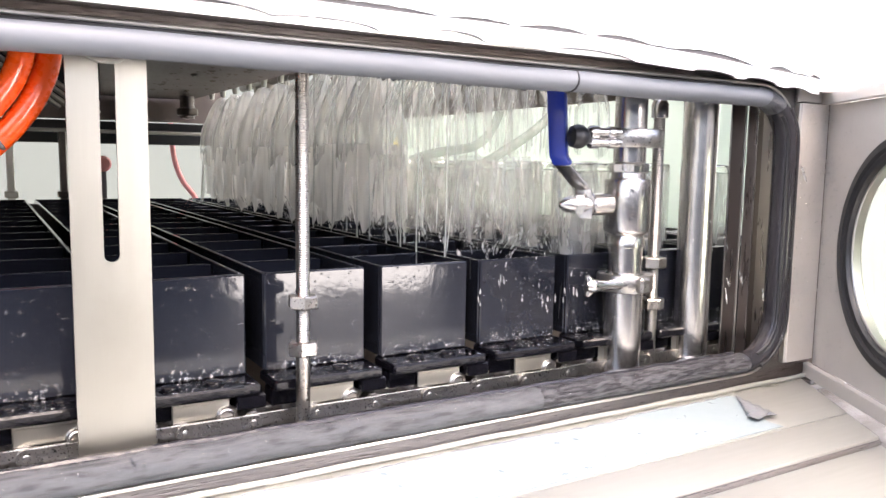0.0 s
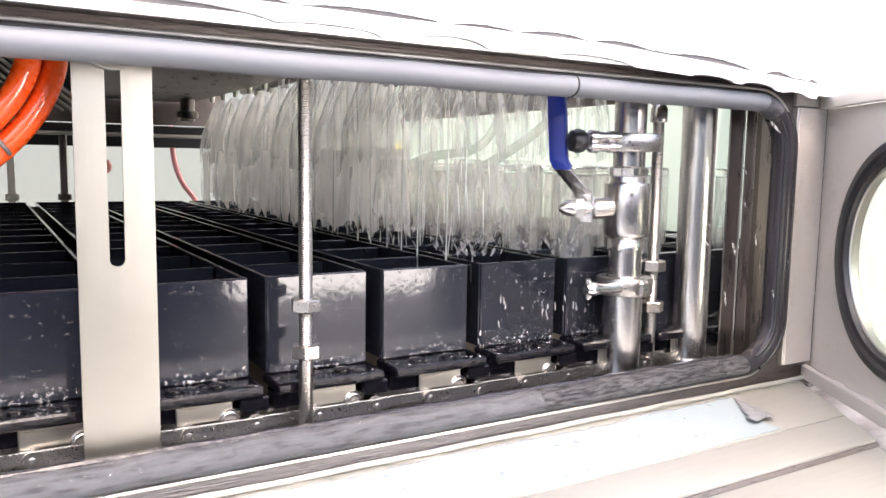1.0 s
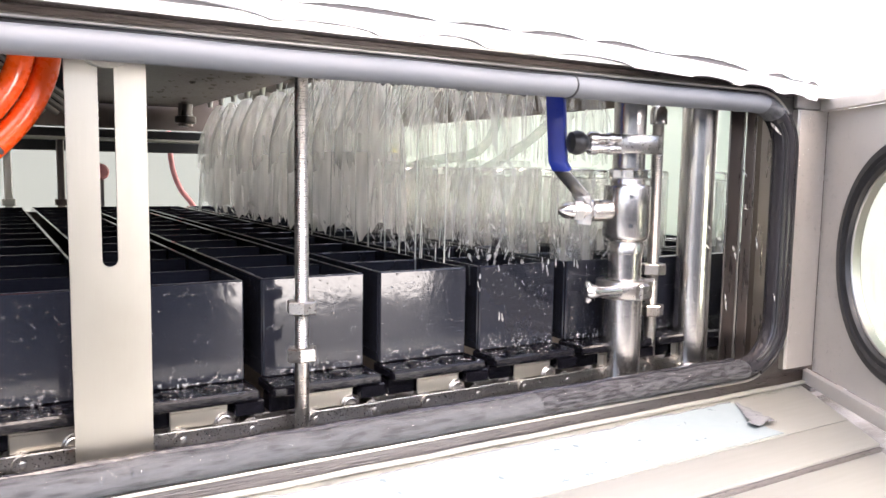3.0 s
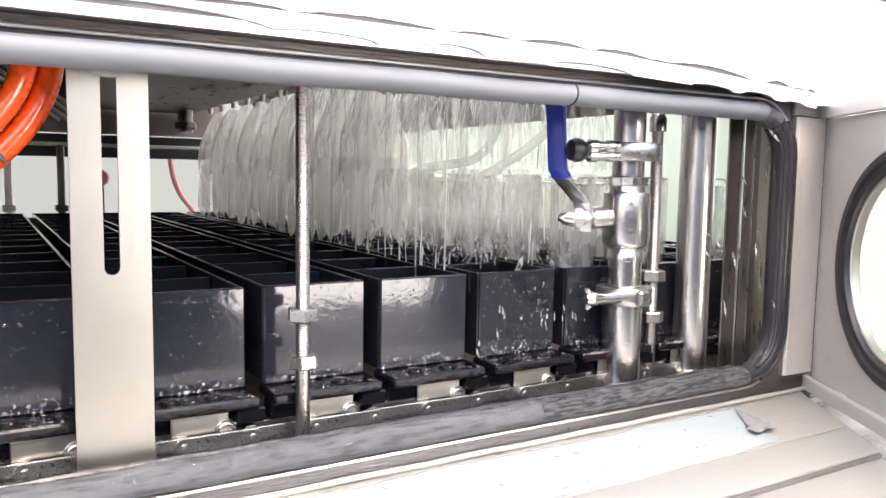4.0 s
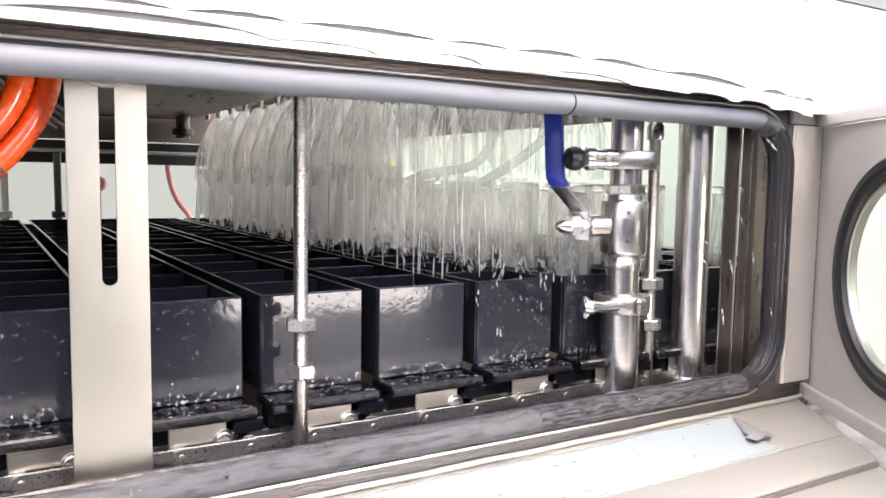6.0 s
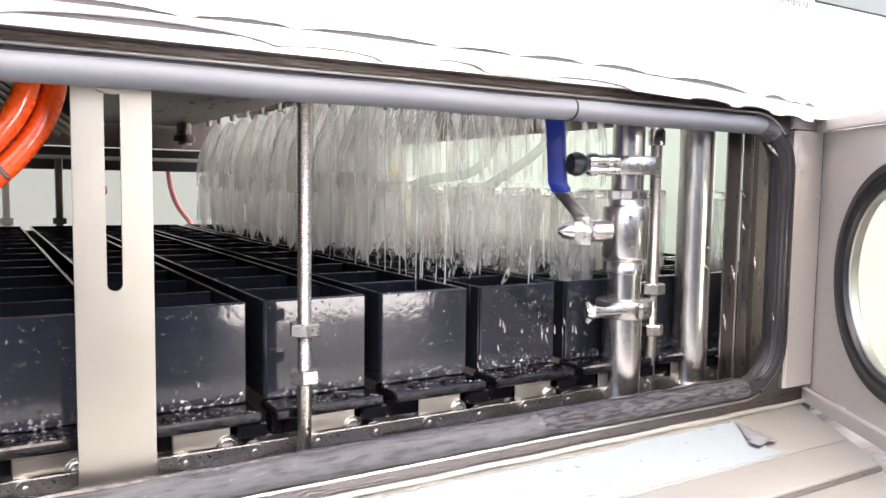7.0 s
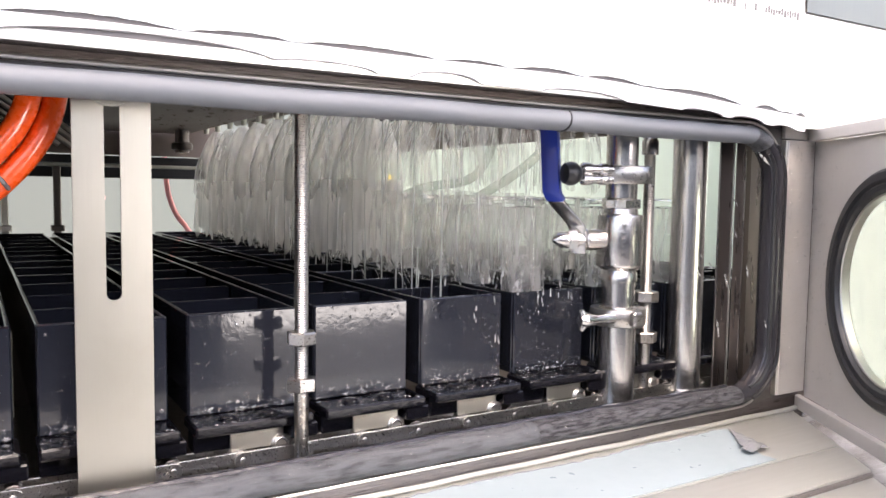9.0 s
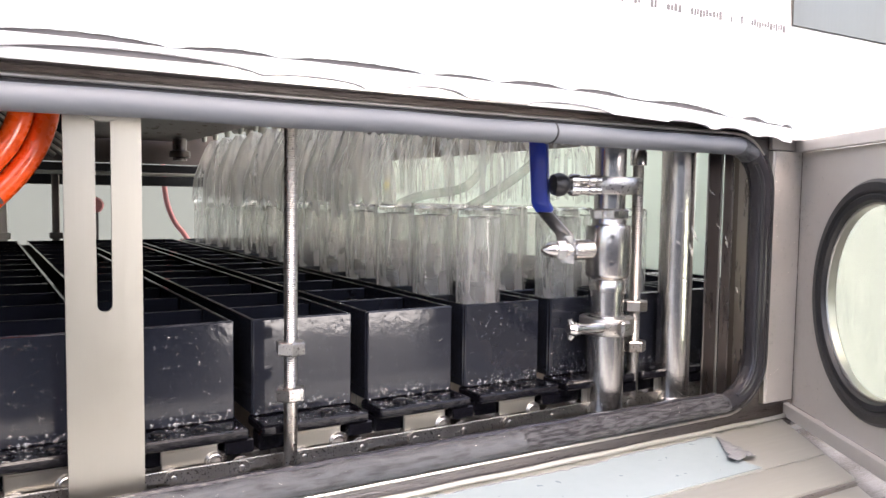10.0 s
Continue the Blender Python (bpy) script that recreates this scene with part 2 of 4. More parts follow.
def tube(bm, pts, r, n=10, closed=False, ry=None):
    """Sweep a round or oval section along points."""
    pts = [Vector(p) for p in pts]
    rings, k = [], len(pts)
    side = None
    for i, p in enumerate(pts):
        a, b = (pts[i - 1], pts[(i + 1) % k]) if closed else (pts[max(0, i - 1)], pts[min(k - 1, i + 1)])
        t = (b - a).normalized()
        if side is None:
            side = t.orthogonal().normalized() if ry is None else Vector((0, 1, 0))
        side = (side - t * side.dot(t)).normalized()
        up = t.cross(side)
        rr = r[i] if isinstance(r, (list, tuple)) else r
        r2 = rr if ry is None else ry
        rings.append([bm.verts.new(p + side * r2 * math.cos(2 * math.pi * j / n) + up * rr * math.sin(2 * math.pi * j / n)) for j in range(n)])
    for i in range(k if closed else k - 1):
        a, b = rings[i], rings[(i + 1) % k]
        for j in range(n):
            bm.faces.new((a[j], a[(j + 1) % n], b[(j + 1) % n], b[j]))
    if not closed:
        bm.faces.new(list(reversed(rings[0])))
        bm.faces.new(rings[-1])
    return bm


def prism(bm, outline, y0, y1, bevel=0.0):
    """Push an outline in x and z through from y0 to y1."""
    vs = [bm.verts.new((x, y0, z)) for x, z in outline]
    f = bm.faces.new(vs)
    g = bmesh.ops.extrude_face_region(bm, geom=[f])
    bmesh.ops.translate(bm, vec=(0, y1 - y0, 0), verts=[v for v in g["geom"] if isinstance(v, bmesh.types.BMVert)])
    bmesh.ops.recalc_face_normals(bm, faces=bm.faces[:])
    if bevel:
        bmesh.ops.bevel(bm, geom=[e for e in bm.edges if abs(e.verts[0].co.y - e.verts[1].co.y) < 1e-7], offset=bevel, segments=2, profile=0.6, affect="EDGES")
    return bm


def mesh(name, bm, material, smooth=35):
    me = bpy.data.meshes.new(name)
    bmesh.ops.recalc_face_normals(bm, faces=bm.faces[:])
    if smooth:
        for f in bm.faces:
            f.smooth = True
        for e in bm.edges:
            e.smooth = len(e.link_faces) == 2 and e.calc_face_angle() < radians(smooth)
    bm.to_mesh(me)
    bm.free()
    me.materials.append(material)
    return me


def part(name, bm, material, parent, label="", smooth=35, m=None):
    ob = new(name, bm if isinstance(bm, bpy.types.Mesh) else mesh(name, bm, material, smooth))
    ob.parent = parent
    if m is not None:
        ob.matrix_basis = m
    return tagged(ob, label)


def thing(name, label, category, group="", m=None):
    ob = tagged(new(name), label, category, group)
    ob.empty_display_size = 0.02
    if m is not None:
        ob.matrix_basis = m
    return ob


def setting(name, bm, material, label, smooth=35):
    return tagged(new(name, mesh(name, bm, material, smooth)), label, kind="structure")


def rounded(x0, x1, z0, z1, r, n=8):
    """Outline of a rounded rectangle in x and z."""
    out = []
    for cx, cz, a0 in ((x1 - r, z1 - r, 0), (x0 + r, z1 - r, 90), (x0 + r, z0 + r, 180), (x1 - r, z0 + r, 270)):
        for i in range(n + 1):
            a = radians(a0 + 90 * i / n)
            out.append((cx + r * math.cos(a), cz + r * math.sin(a)))
    return out


def plate_with_hole(bm, x0, x1, z0, z1, hole, y0, y1):
    """A plate with an opening that goes right through it."""
    outer = []
    hx0, hx1 = min(p[0] for p in hole), max(p[0] for p in hole)
    hz0, hz1 = min(p[1] for p in hole), max(p[1] for p in hole)
    for x, z in hole:
        u, v = (x - hx0) / (hx1 - hx0) * 2 - 1, (z - hz0) / (hz1 - hz0) * 2 - 1
        s = 1 / max(abs(u), abs(v), 1e-6)
        outer.append((x0 + (u * s + 1) / 2 * (x1 - x0), z0 + (v * s + 1) / 2 * (z1 - z0)))
    n = len(hole)
    rings = [[bm.verts.new((x, y, z)) for x, z in pts] for y, pts in ((y0, outer), (y0, hole), (y1, hole), (y1, outer))]
    for a, b in ((0, 1), (1, 2), (2, 3), (3, 0)):
        for i in range(n):
            bm.faces.new((rings[a][i], rings[a][(i + 1) % n], rings[b][(i + 1) % n], rings[b][i]))
    return bm


# ---------- the wash chamber ----------
OX0, OX1, OZ0, OZ1 = -0.17, 0.888, -0.252, 0.083     # middle of the gasket round the opening
FLOOR = -1.25

setting("ground", boxes(-60, 60, -60, 60, FLOOR - 0.1, FLOOR), FLOOR_PAINT, "dark painted workshop floor under the machine")
# Wall and panel stand out of view, only to be mirrored in the carriers.
setting("wall_behind", boxes(-9, 9, -6.4, -6.2, FLOOR, 1.3), FLOOR_PAINT, "unseen dark wall opposite, added to shape the carrier reflections")
setting("gate_panel", boxes(1.95, 3.95, -6.19, -6.1, FLOOR, 1.2), GATE, "unseen glowing gateway panel, added for its reflection in the carriers")
setting("backdrop", boxes(-4, 7, 3.4, 3.5, FLOOR, 2.2), GLOW, "pale greenish backdrop wall with added glow behind the rear opening")
# Slab out of view, added to keep the sun off the rear backdrop.
setting("roof", boxes(-6, 8, 2.0, 9, 2.2, 2.3), CONCRETE, "unseen slab added to shade the rear backdrop")
setting("wall_front", plate_with_hole(bmesh.new(), -1.2, 2.4, FLOOR + 0.1, 0.46, rounded(-0.3, 1.008, -0.2915, 0.106, 0.012, 4), -0.030, -0.026), STEEL_H,
        "brushed stainless front wall of the washer with a wide recess")
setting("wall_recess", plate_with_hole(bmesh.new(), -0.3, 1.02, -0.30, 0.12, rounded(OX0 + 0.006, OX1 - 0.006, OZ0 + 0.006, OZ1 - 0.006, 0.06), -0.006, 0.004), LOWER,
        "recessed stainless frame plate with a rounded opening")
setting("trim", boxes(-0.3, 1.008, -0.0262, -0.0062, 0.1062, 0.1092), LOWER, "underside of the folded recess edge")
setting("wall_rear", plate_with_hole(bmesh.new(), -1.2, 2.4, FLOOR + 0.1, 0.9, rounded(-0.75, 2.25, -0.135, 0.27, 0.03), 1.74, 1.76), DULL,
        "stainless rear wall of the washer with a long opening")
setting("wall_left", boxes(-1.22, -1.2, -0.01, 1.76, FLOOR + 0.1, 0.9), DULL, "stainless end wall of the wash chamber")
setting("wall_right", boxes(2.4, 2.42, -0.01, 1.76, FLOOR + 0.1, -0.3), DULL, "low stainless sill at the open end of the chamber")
setting("backdrop_end", boxes(2.9, 3.0, -0.6, 3.4, FLOOR, 2.2), GLOW_END, "glowing wall added beyond the open end to light the bottles")
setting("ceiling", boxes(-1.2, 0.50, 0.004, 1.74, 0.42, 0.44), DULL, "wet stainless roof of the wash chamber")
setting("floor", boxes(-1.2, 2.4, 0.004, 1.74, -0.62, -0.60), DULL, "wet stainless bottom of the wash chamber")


def gasket():
    g = thing("door_gasket", "grey rubber door gasket, wet, round the chamber opening", "gasket")
    r, n = 0.06, 10
    ro = rounded(OX0, OX1, OZ0, OZ1, r, n)
    jx = 0.531
    part("top_seal", tube(bmesh.new(), [(x, -0.006, z) for x, z in ro[n - 1:n + 1]] + [(OX1 - r - (OX1 - r - OX0 - r) * i / 30, -0.006, OZ1 + (0.0005 * math.sin(i * 0.9) if i > 2 else 0)) for i in range(1, 31)], 0.0122, 14, ry=0.016), RUBBER, g, "light grey rubber length")
    # Side is coloured dark for shade; the corner takes a tone in between.
    lengths = (("left_seal", [(OX0 + r, OZ1)] + ro[n + 2:3 * n + 3], SEAL_LOW, "wet grey rubber length"),
               ("lower_seal", [(OX0 + r + (0.50 - OX0 - r) * i / 30, OZ0 + 0.0008 * math.sin(i * 1.3)) for i in range(31)], SEAL_LOW, "wet grey rubber length with dark patches"),
               ("lower_seal", [(0.5004 + (OX1 - 0.5004 - r) * i / 20, OZ0 + 0.0008 * math.sin(i * 1.3)) for i in range(21)], SEAL_WET, "soiled wet rubber length"),
               ("side_seal", ro[3 * n + 3:] + ro[:n - 3], SEAL_SHADED, "wet rubber length, darkened for shade"),
               ("corner_seal", ro[n - 4:n], SEAL_LOW, "wet grey rubber length"))
    for name, line, m, text in lengths:
        part(name, tube(bmesh.new(), [(x, -0.006, z) for x, z in line], 0.0122, 14, ry=0.016), m, g, text)
    # Black strip drawn where the wet gasket top mirrors the dark chamber.
    part("inner_strip", tube(bmesh.new(), [(OX0 + 0.05 + (OX1 - OX0 - 0.12) * i / 40, 0.0005, OZ0 + 0.0098 + 0.0006 * math.sin(i * 1.9)) for i in range(41)], 0.0046, 10), SEAL_SHADED, g, "black strip for the dark reflection on the wet gasket top")
    for off, yy in ((0.0085, -0.0165), (-0.0065, -0.0195)):
        ri = rounded(OX0 + off, OX1 - off, OZ0 + off, OZ1 - off, r - off, n)
        part("ridge", tube(bmesh.new(), [(x, yy, z) for x, z in ri[3 * n + 5:] + ri[:n - 4]], 0.0026, 8), DARK_RUBBER, g, "black rubber ridge")
    bm = bmesh.new()
    tube(bm, [(jx, -0.006, OZ1), (jx + 0.0016, -0.006, OZ1)], 0.0131, 16, ry=0.0167)
    part("groove", tube(bmesh.new(), [(OX0 + 0.06 + (OX1 - OX0 - 0.13) * i / 30, -0.0162, OZ1 + 0.0094 + (0.0005 * math.sin((30 - i) * 0.9) if i < 28 else 0)) for i in range(31)], 0.0014, 6), DARK_RUBBER, g, "dark groove along the upper rubber")
    part("joint", bm, DARK_RUBBER, g, "dark butt joint in the rubber")


gasket()


def rim():
    g = thing("opening_rim", "thin stainless rim round the gasket", "rim")
    part("lip", tube(bmesh.new(), [(x, -0.010, z) for x, z in rounded(OX0 - 0.0145, OX1 + 0.0145, OZ0 - 0.0145, OZ1 + 0.0145, 0.072, 10)], 0.0022, 8, True), STEEL_H, g)
    part("lower_bead", tube(bmesh.new(), [(OX0 + 0.02 + (OX1 - OX0 + 0.05) * i / 30, -0.0118, -0.2826 + 0.0005 * math.sin(i * 1.7)) for i in range(31)], 0.0031, 10), TRAY, g, "bright welded lower corner")


rim()


def film(name, label, outline, y0, y1, material, category="protective film"):
    return tagged(new(name, mesh(name, prism(bmesh.new(), outline, y0, y1), material)), label, category)


def wavy(x0, x1, z, amp, n, seed):
    rnd = random.Random(seed)
    ph = [rnd.uniform(0, 6.28) for _ in range(3)]
    return [(x0 + (x1 - x0) * i / n, z + amp * (0.6 * math.sin(ph[0] + 9 * i / n) + 0.5 * math.sin(ph[1] + 23 * i / n) + 0.3 * math.sin(ph[2] + 51 * i / n))) for i in range(n + 1)]


def scallops(x0, x1, z, n):
    """Edge with shallow arches where the film has come away."""
    ks = ((0.372, 0.036, 0.0075), (0.54, 0.055, 0.0055), (0.25, 0.05, 0.006), (0.105, 0.105, 0.0125), (-0.09, 0.08, 0.010), (0.72, 0.035, 0.004), (0.80, 0.03, 0.005), (0.87, 0.02, 0.003))
    return [(x, z + max([0] + [h * math.sqrt(max(0, 1 - ((x - c) / w) ** 2)) for c, w, h in ks])) for x in (x0 + (x1 - x0) * i / n for i in range(n + 1))]


def sag(x):
    return 0.0118 * max(0, (x - 0.40) / 0.40) ** 2


GAPS = ((-0.4, -0.2, 0.002), (-0.19, 0.0, 0.0025), (0.01, 0.13, 0.003), (0.14, 0.22, 0.0025), (0.23, 0.36, 0.003), (0.37, 0.44, 0.002), (0.45, 0.53, 0.003),
        (0.54, 0.62, 0.003), (0.61, 0.66, 0.0012), (0.65, 0.782, 0.0038), (0.812, 0.857, 0.0036), (0.853, 0.896, 0.0012), (0.89, 0.912, 0.003))


def gap(x):
    return max([0.0002] + [1.5 * h * math.sin(math.pi * (x - p) / (q - p)) ** 0.6 for p, q, h in GAPS if p < x < q])


SEAM = 0.9115
edge = [(x, z - sag(x)) for x, z in wavy(-0.4, SEAM, 0.1256, 0.0009, 240, 3)]
arches = [(x, z - sag(x)) for x, z in scallops(-0.4, SEAM, 0.1072, 260)]
fe = random.Random(8)
strip_film = film("protective_film", "white protective film strip with arches torn along its lower edge", arches + edge[::-1], -0.0320, -0.0305, FILM)
part("torn_edge", tube(bmesh.new(), [(x, -0.0322, z) for x, z in arches], [0.0003 + 0.0008 * fe.random() * (1 if z + sag(x) > 0.1080 else 0.2) for x, z in arches], 6), FLAP, strip_film, "grey torn outline of the arches")
sheet_film = film("protective_film", "large white film sheet with wavy edge and faint grey print",
     [(x, z + gap(x) + 0.0003 * math.sin(x * 310)) for x, z in edge] + [(0.906, 0.19), (0.8995, 0.225), (0.896, 0.262), (0.89, 0.455), (-0.4, 0.455)], -0.0335, -0.0305, FILM)
film("cover_strip", "grey stainless cover strip above the film beside the door", [(0.9015, 0.238), (2.3, 0.238), (2.3, 0.455), (0.897, 0.455)], -0.0345, -0.0305, BRACKET, "cover strip")
mk = random.Random(4)
xx = 0.60
while xx < 0.885:
    w_, h_ = mk.uniform(0.0025, 0.005), mk.uniform(0.005, 0.0085)
    part("printed_mark", boxes(xx, xx + w_, -0.0341, -0.0336, 0.2285 - 0.003 * mk.random(), 0.2275 + h_), INK, sheet_film)
    xx += w_ + (0.0018 if mk.random() < 0.75 else 0.016)
# Grey strip behind the film gap, drawn for the shade inside it.
film("gap_shade_line", "grey strip for the shade in the gap between film sheets", [(x, z - 0.010) for x, z in edge] + [(x, z + 0.0075) for x, z in edge[::-1]], -0.0304, -0.0301, INK, "adhesive")
film("protective_film", "white film sheet on the wall beside the door", wavy(1.012, 2.3, -0.9, 0.001, 30, 4) + [(2.3, 0.236), (0.9035, 0.236), (0.9065, 0.19), (0.9122, 0.1180), (0.9122, 0.0925), (1.012, 0.0945)], -0.0320, -0.0305, FILM)


def tray_end(y):
    """Where the tray stops before the open door."""
    return 0.972 + 0.719 * (y - 0.026)


def slab(y0, y1, z0, z1, x0=-0.5):
    """A flat length of the tray with its end cut along the door."""
    bm = bmesh.new()
    vs = [bm.verts.new(p) for p in ((x0, y0, z0), (tray_end(y0), y0, z0), (tray_end(y1), y1, z0), (x0, y1, z0))]
    g = bmesh.ops.extrude_face_region(bm, geom=[bm.faces.new(vs)])
    bmesh.ops.translate(bm, vec=(0, 0, z1 - z0), verts=[v for v in g["geom"] if isinstance(v, bmesh.types.BMVert)])
    bmesh.ops.recalc_face_normals(bm, faces=bm.faces[:])
    bmesh.ops.bevel(bm, geom=bm.edges[:], offset=0.0012, segments=2, profile=0.6, affect="EDGES")
    return bm


def tray():
    t = thing("drip_tray", "folded stainless drip tray below the opening, partly covered in film", "tray")
    part("shelf", slab(-0.131, -0.0068, -0.291, -0.286), TRAY, t)
    part("lip", slab(-0.1965, -0.1325, -0.2915, -0.2862), TRAY, t)
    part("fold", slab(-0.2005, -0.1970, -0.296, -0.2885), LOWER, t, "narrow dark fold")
    part("apron", slab(-0.30, -0.2010, -0.297, -0.2925), TRAY, t)
    bm = bmesh.new()
    vs = [bm.verts.new(p) for p in ((tray_end(-0.0315) - 0.008, -0.0315, -0.2976), (tray_end(-0.30) - 0.008, -0.30, -0.2976), (1.06, -0.30, -0.2976), (1.06, -0.0315, -0.2976))]
    g = bmesh.ops.extrude_face_region(bm, geom=[bm.faces.new(vs)])
    bmesh.ops.translate(bm, vec=(0, 0, -0.003), verts=[v for v in g["geom"] if isinstance(v, bmesh.types.BMVert)])
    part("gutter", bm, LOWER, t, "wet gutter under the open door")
    part("corner", boxes(0.945, 1.006, -0.0255, -0.0068, -0.2915, -0.2872, 0.001), LOWER, t, "wet inner corner, darkened for shade")


tray()
fr = random.Random(21)
bm = bmesh.new()
back = [(-0.4 + 1.185 * i / 120, -0.0235 - 0.0035 * fr.random() - 0.005 * max(0, math.sin(i * 0.21))) for i in range(121)]
tear = [(0.7885, -0.030), (0.781, -0.044), (0.768, -0.060), (0.762, -0.075), (0.754, -0.086), (0.751, -0.098), (0.744, -0.110), (0.7465, -0.1285)]
g = bmesh.ops.extrude_face_region(bm, geom=[bm.faces.new([bm.verts.new((x, y, -0.2856)) for x, y in back + tear + [(-0.4, -0.1285)]])])
bmesh.ops.translate(bm, vec=(0, 0, 0.0011), verts=[v for v in g["geom"] if isinstance(v, bmesh.types.BMVert)])
tf = thing("protective_film", "bluish protective film lying on the drip tray, its corner peeled", "protective film")
part("sheet", bm, FILM_BLUE, tf)
part("torn_edge", tube(bmesh.new(), [(x, y, -0.2841 + 0.0005 * math.sin(3 * i)) for i, (x, y) in enumerate(back)], [0.0004 + 0.0012 * fr.random() * max(0.1, math.sin(i * 0.31)) for i in range(121)], 6), FLAP, tf, "grey torn edge curling up")

# the peeled corner folded back on itself, crumpled
bm = bmesh.new()
rows = []
for i in range(15):
    t = i / 14
    a = Vector((0.7885, -0.032, -0.2832)).lerp(Vector((0.766, -0.108, -0.2832)), t) + Vector((0.003 * math.sin(i * 1.7), 0, 0)) * t
    b = Vector((0.7865, -0.033, -0.2832)).lerp(Vector((0.727, -0.098 - 0.014 * (i % 2), -0.2832)), min(1, t * 1.05))
    rows.append([bm.verts.new(a.lerp(b, s) + Vector((0, 0, 0.004 * math.sin(2.6 * s) * t + 0.0016 * math.sin(i * 1.9 + 7 * s) * t + 0.0012 * t))) for s in (0, 0.2, 0.4, 0.6, 0.8, 1)])
for p, q in zip(rows, rows[1:]):
    for j in range(5):
        bm.faces.new((p[j], p[j + 1], q[j + 1], q[j]))
g = bmesh.ops.extrude_face_region(bm, geom=bm.faces[:])
bmesh.ops.translate(bm, vec=(0, 0, 0.0008), verts=[v for v in g["geom"] if isinstance(v, bmesh.types.BMVert)])
part("flap", bm, FLAP, tf, "crumpled grey flap folded back", smooth=25)

DOOR = pose(0.962, -0.016, 0, rz=238.5)


def door():
    d = thing("door_1", "open stainless door with a round black-ringed sight glass", "door", m=DOOR)
    tagged(d, kind="structure")
    zc, sc, w, k = -0.0985, 0.195, 0.40, 0.942
    ring = [(sc + 0.120 * math.cos(2 * math.pi * i / 48), zc + 0.120 * math.sin(2 * math.pi * i / 48)) for i in range(48)]
    part("skin", plate_with_hole(bmesh.new(), 0, w, -0.2668, 0.0782, ring, -0.001, 0.002), PLATE, d)
    part("top_flange", boxes(-0.012, w, -0.013, -0.0014, 0.0784, 0.0935, 0.0008), PLATE, d)
    part("bottom_flange", boxes(-0.012, w, -0.011, -0.0014, -0.2845, -0.2670, 0.0008), PLATE, d)
    bm = bmesh.new()
    m = axis((sc, 0, zc), (0, -1, 0))
    lathe(bm, [(r * k, z) for r, z in ((0.118, -0.010), (0.118, 0.002), (0.121, 0.0075), (0.127, 0.0085), (0.129, 0.0065), (0.133, 0.0095), (0.142, 0.009), (0.146, 0.005), (0.146, -0.0008), (0.128, -0.003), (0.128, -0.010), (0.118, -0.010))], 72, m, False)
    part("rubber_ring", bm, DARK_RUBBER, d, "black rubber ring round the glass")
    part("retaining_rim", lathe(bmesh.new(), [(0.1085, -0.008), (0.1085, 0.001), (0.1098, 0.0025), (0.1112, 0.0025), (0.1112, -0.008)], 72, m, cap=False), STEEL, d, "thin steel rim inside the rubber ring")
    part("glass_pane", lathe(bmesh.new(), [(0.1108, -0.0155), (0.1108, -0.0095)], 72, m), PANE, d, "wet round glass pane")


door()
hd = thing("header_plate", "small stainless plate closing the corner above the hinge strip", "plate")
part("plate", boxes(0.9005, 1.006, -0.0118, -0.0064, 0.0802, 0.1052, 0.001), PLATE, hd)
hs = thing("hinge_strip", "water-spotted stainless strip beside the opening", "hinge strip")
part("plate", boxes(0.904, 0.9605, -0.0155, -0.0125, -0.2595, 0.0785, 0.001), PLATE, hs)
part("edge_return", boxes(0.9005, 0.9035, -0.0150, -0.0062, -0.2595, 0.0785, 0.001), STEEL, hs, "bright folded edge")
part("fold", boxes(0.9610, 0.9625, -0.0150, -0.0125, -0.2595, 0.0785), DULL, hs, "dark fold line")

# sill inside the opening
setting("trim", boxes(-1.2, 2.4, 0.0045, 0.060, -0.2635, -0.2585, 0.001), FOOT, "black wet sill inside the opening")


# ---------- brackets, rods and valve in the opening ----------
def strip():
    s = thing("slotted_bracket", "flat brushed stainless bracket with a long slot", "bracket")
    bm = bmesh.new()
    slot = rounded(0.0842, 0.0962, -0.0875, 0.0735, 0.0059, 6)
    plate_with_hole(bm, 0.0605, 0.1200, -0.247, 0.12, slot, 0.020, 0.023)
    part("plate", bm, BRACKET, s)
    part("foot", boxes(0.056, 0.1245, 0.012, 0.034, -0.258, -0.2475, 0.002, 2), BRACKET, s)
    part("washer", lathe(bmesh.new(), [(0.024, 0), (0.024, 0.003), (0.023, 0.004)], 32, axis((0.09, 0.0198, 0.0925), (0, -1, 0))), BRACKET, s)


strip()


def hexnut(bm, x, y, z0, h, r, turn=0.2):
    pr = [(r * 0.93, 0), (r, h * 0.1), (r, h * 0.9), (r * 0.93, h)]
    lathe(bm, pr, 6, Matrix.Translation((x, y, z0)) @ Matrix.Rotation(turn, 4, "Z"))
    return bm


def threaded(x, y, r, z0, zt, z1, pitch=0.0022):
    pr = [(r, z0), (r, zt)]
    z = zt
    while z < z1:
        pr += [(r * 0.88, z + pitch * 0.2), (r * 1.0, z + pitch * 0.6), (r * 1.0, z + pitch * 0.8)]
        z += pitch
    return lathe(bmesh.new(), pr, 16, Matrix.Translation((x, y, 0)))


def stud(x, y, r, z0, zt, z1, nuts, label):
    s = thing("threaded_rod", label, "threaded rod", "threaded rods in the opening")
    part("rod", threaded(x, y, r, z0, zt, z1), CAST, s, smooth=60)
    for z, k in nuts:
        part("nut", hexnut(bmesh.new(), x, y, z, r * 1.85, r * 2.2, k), CAST, s, smooth=20)


RX, RY = 0.2597, 0.045
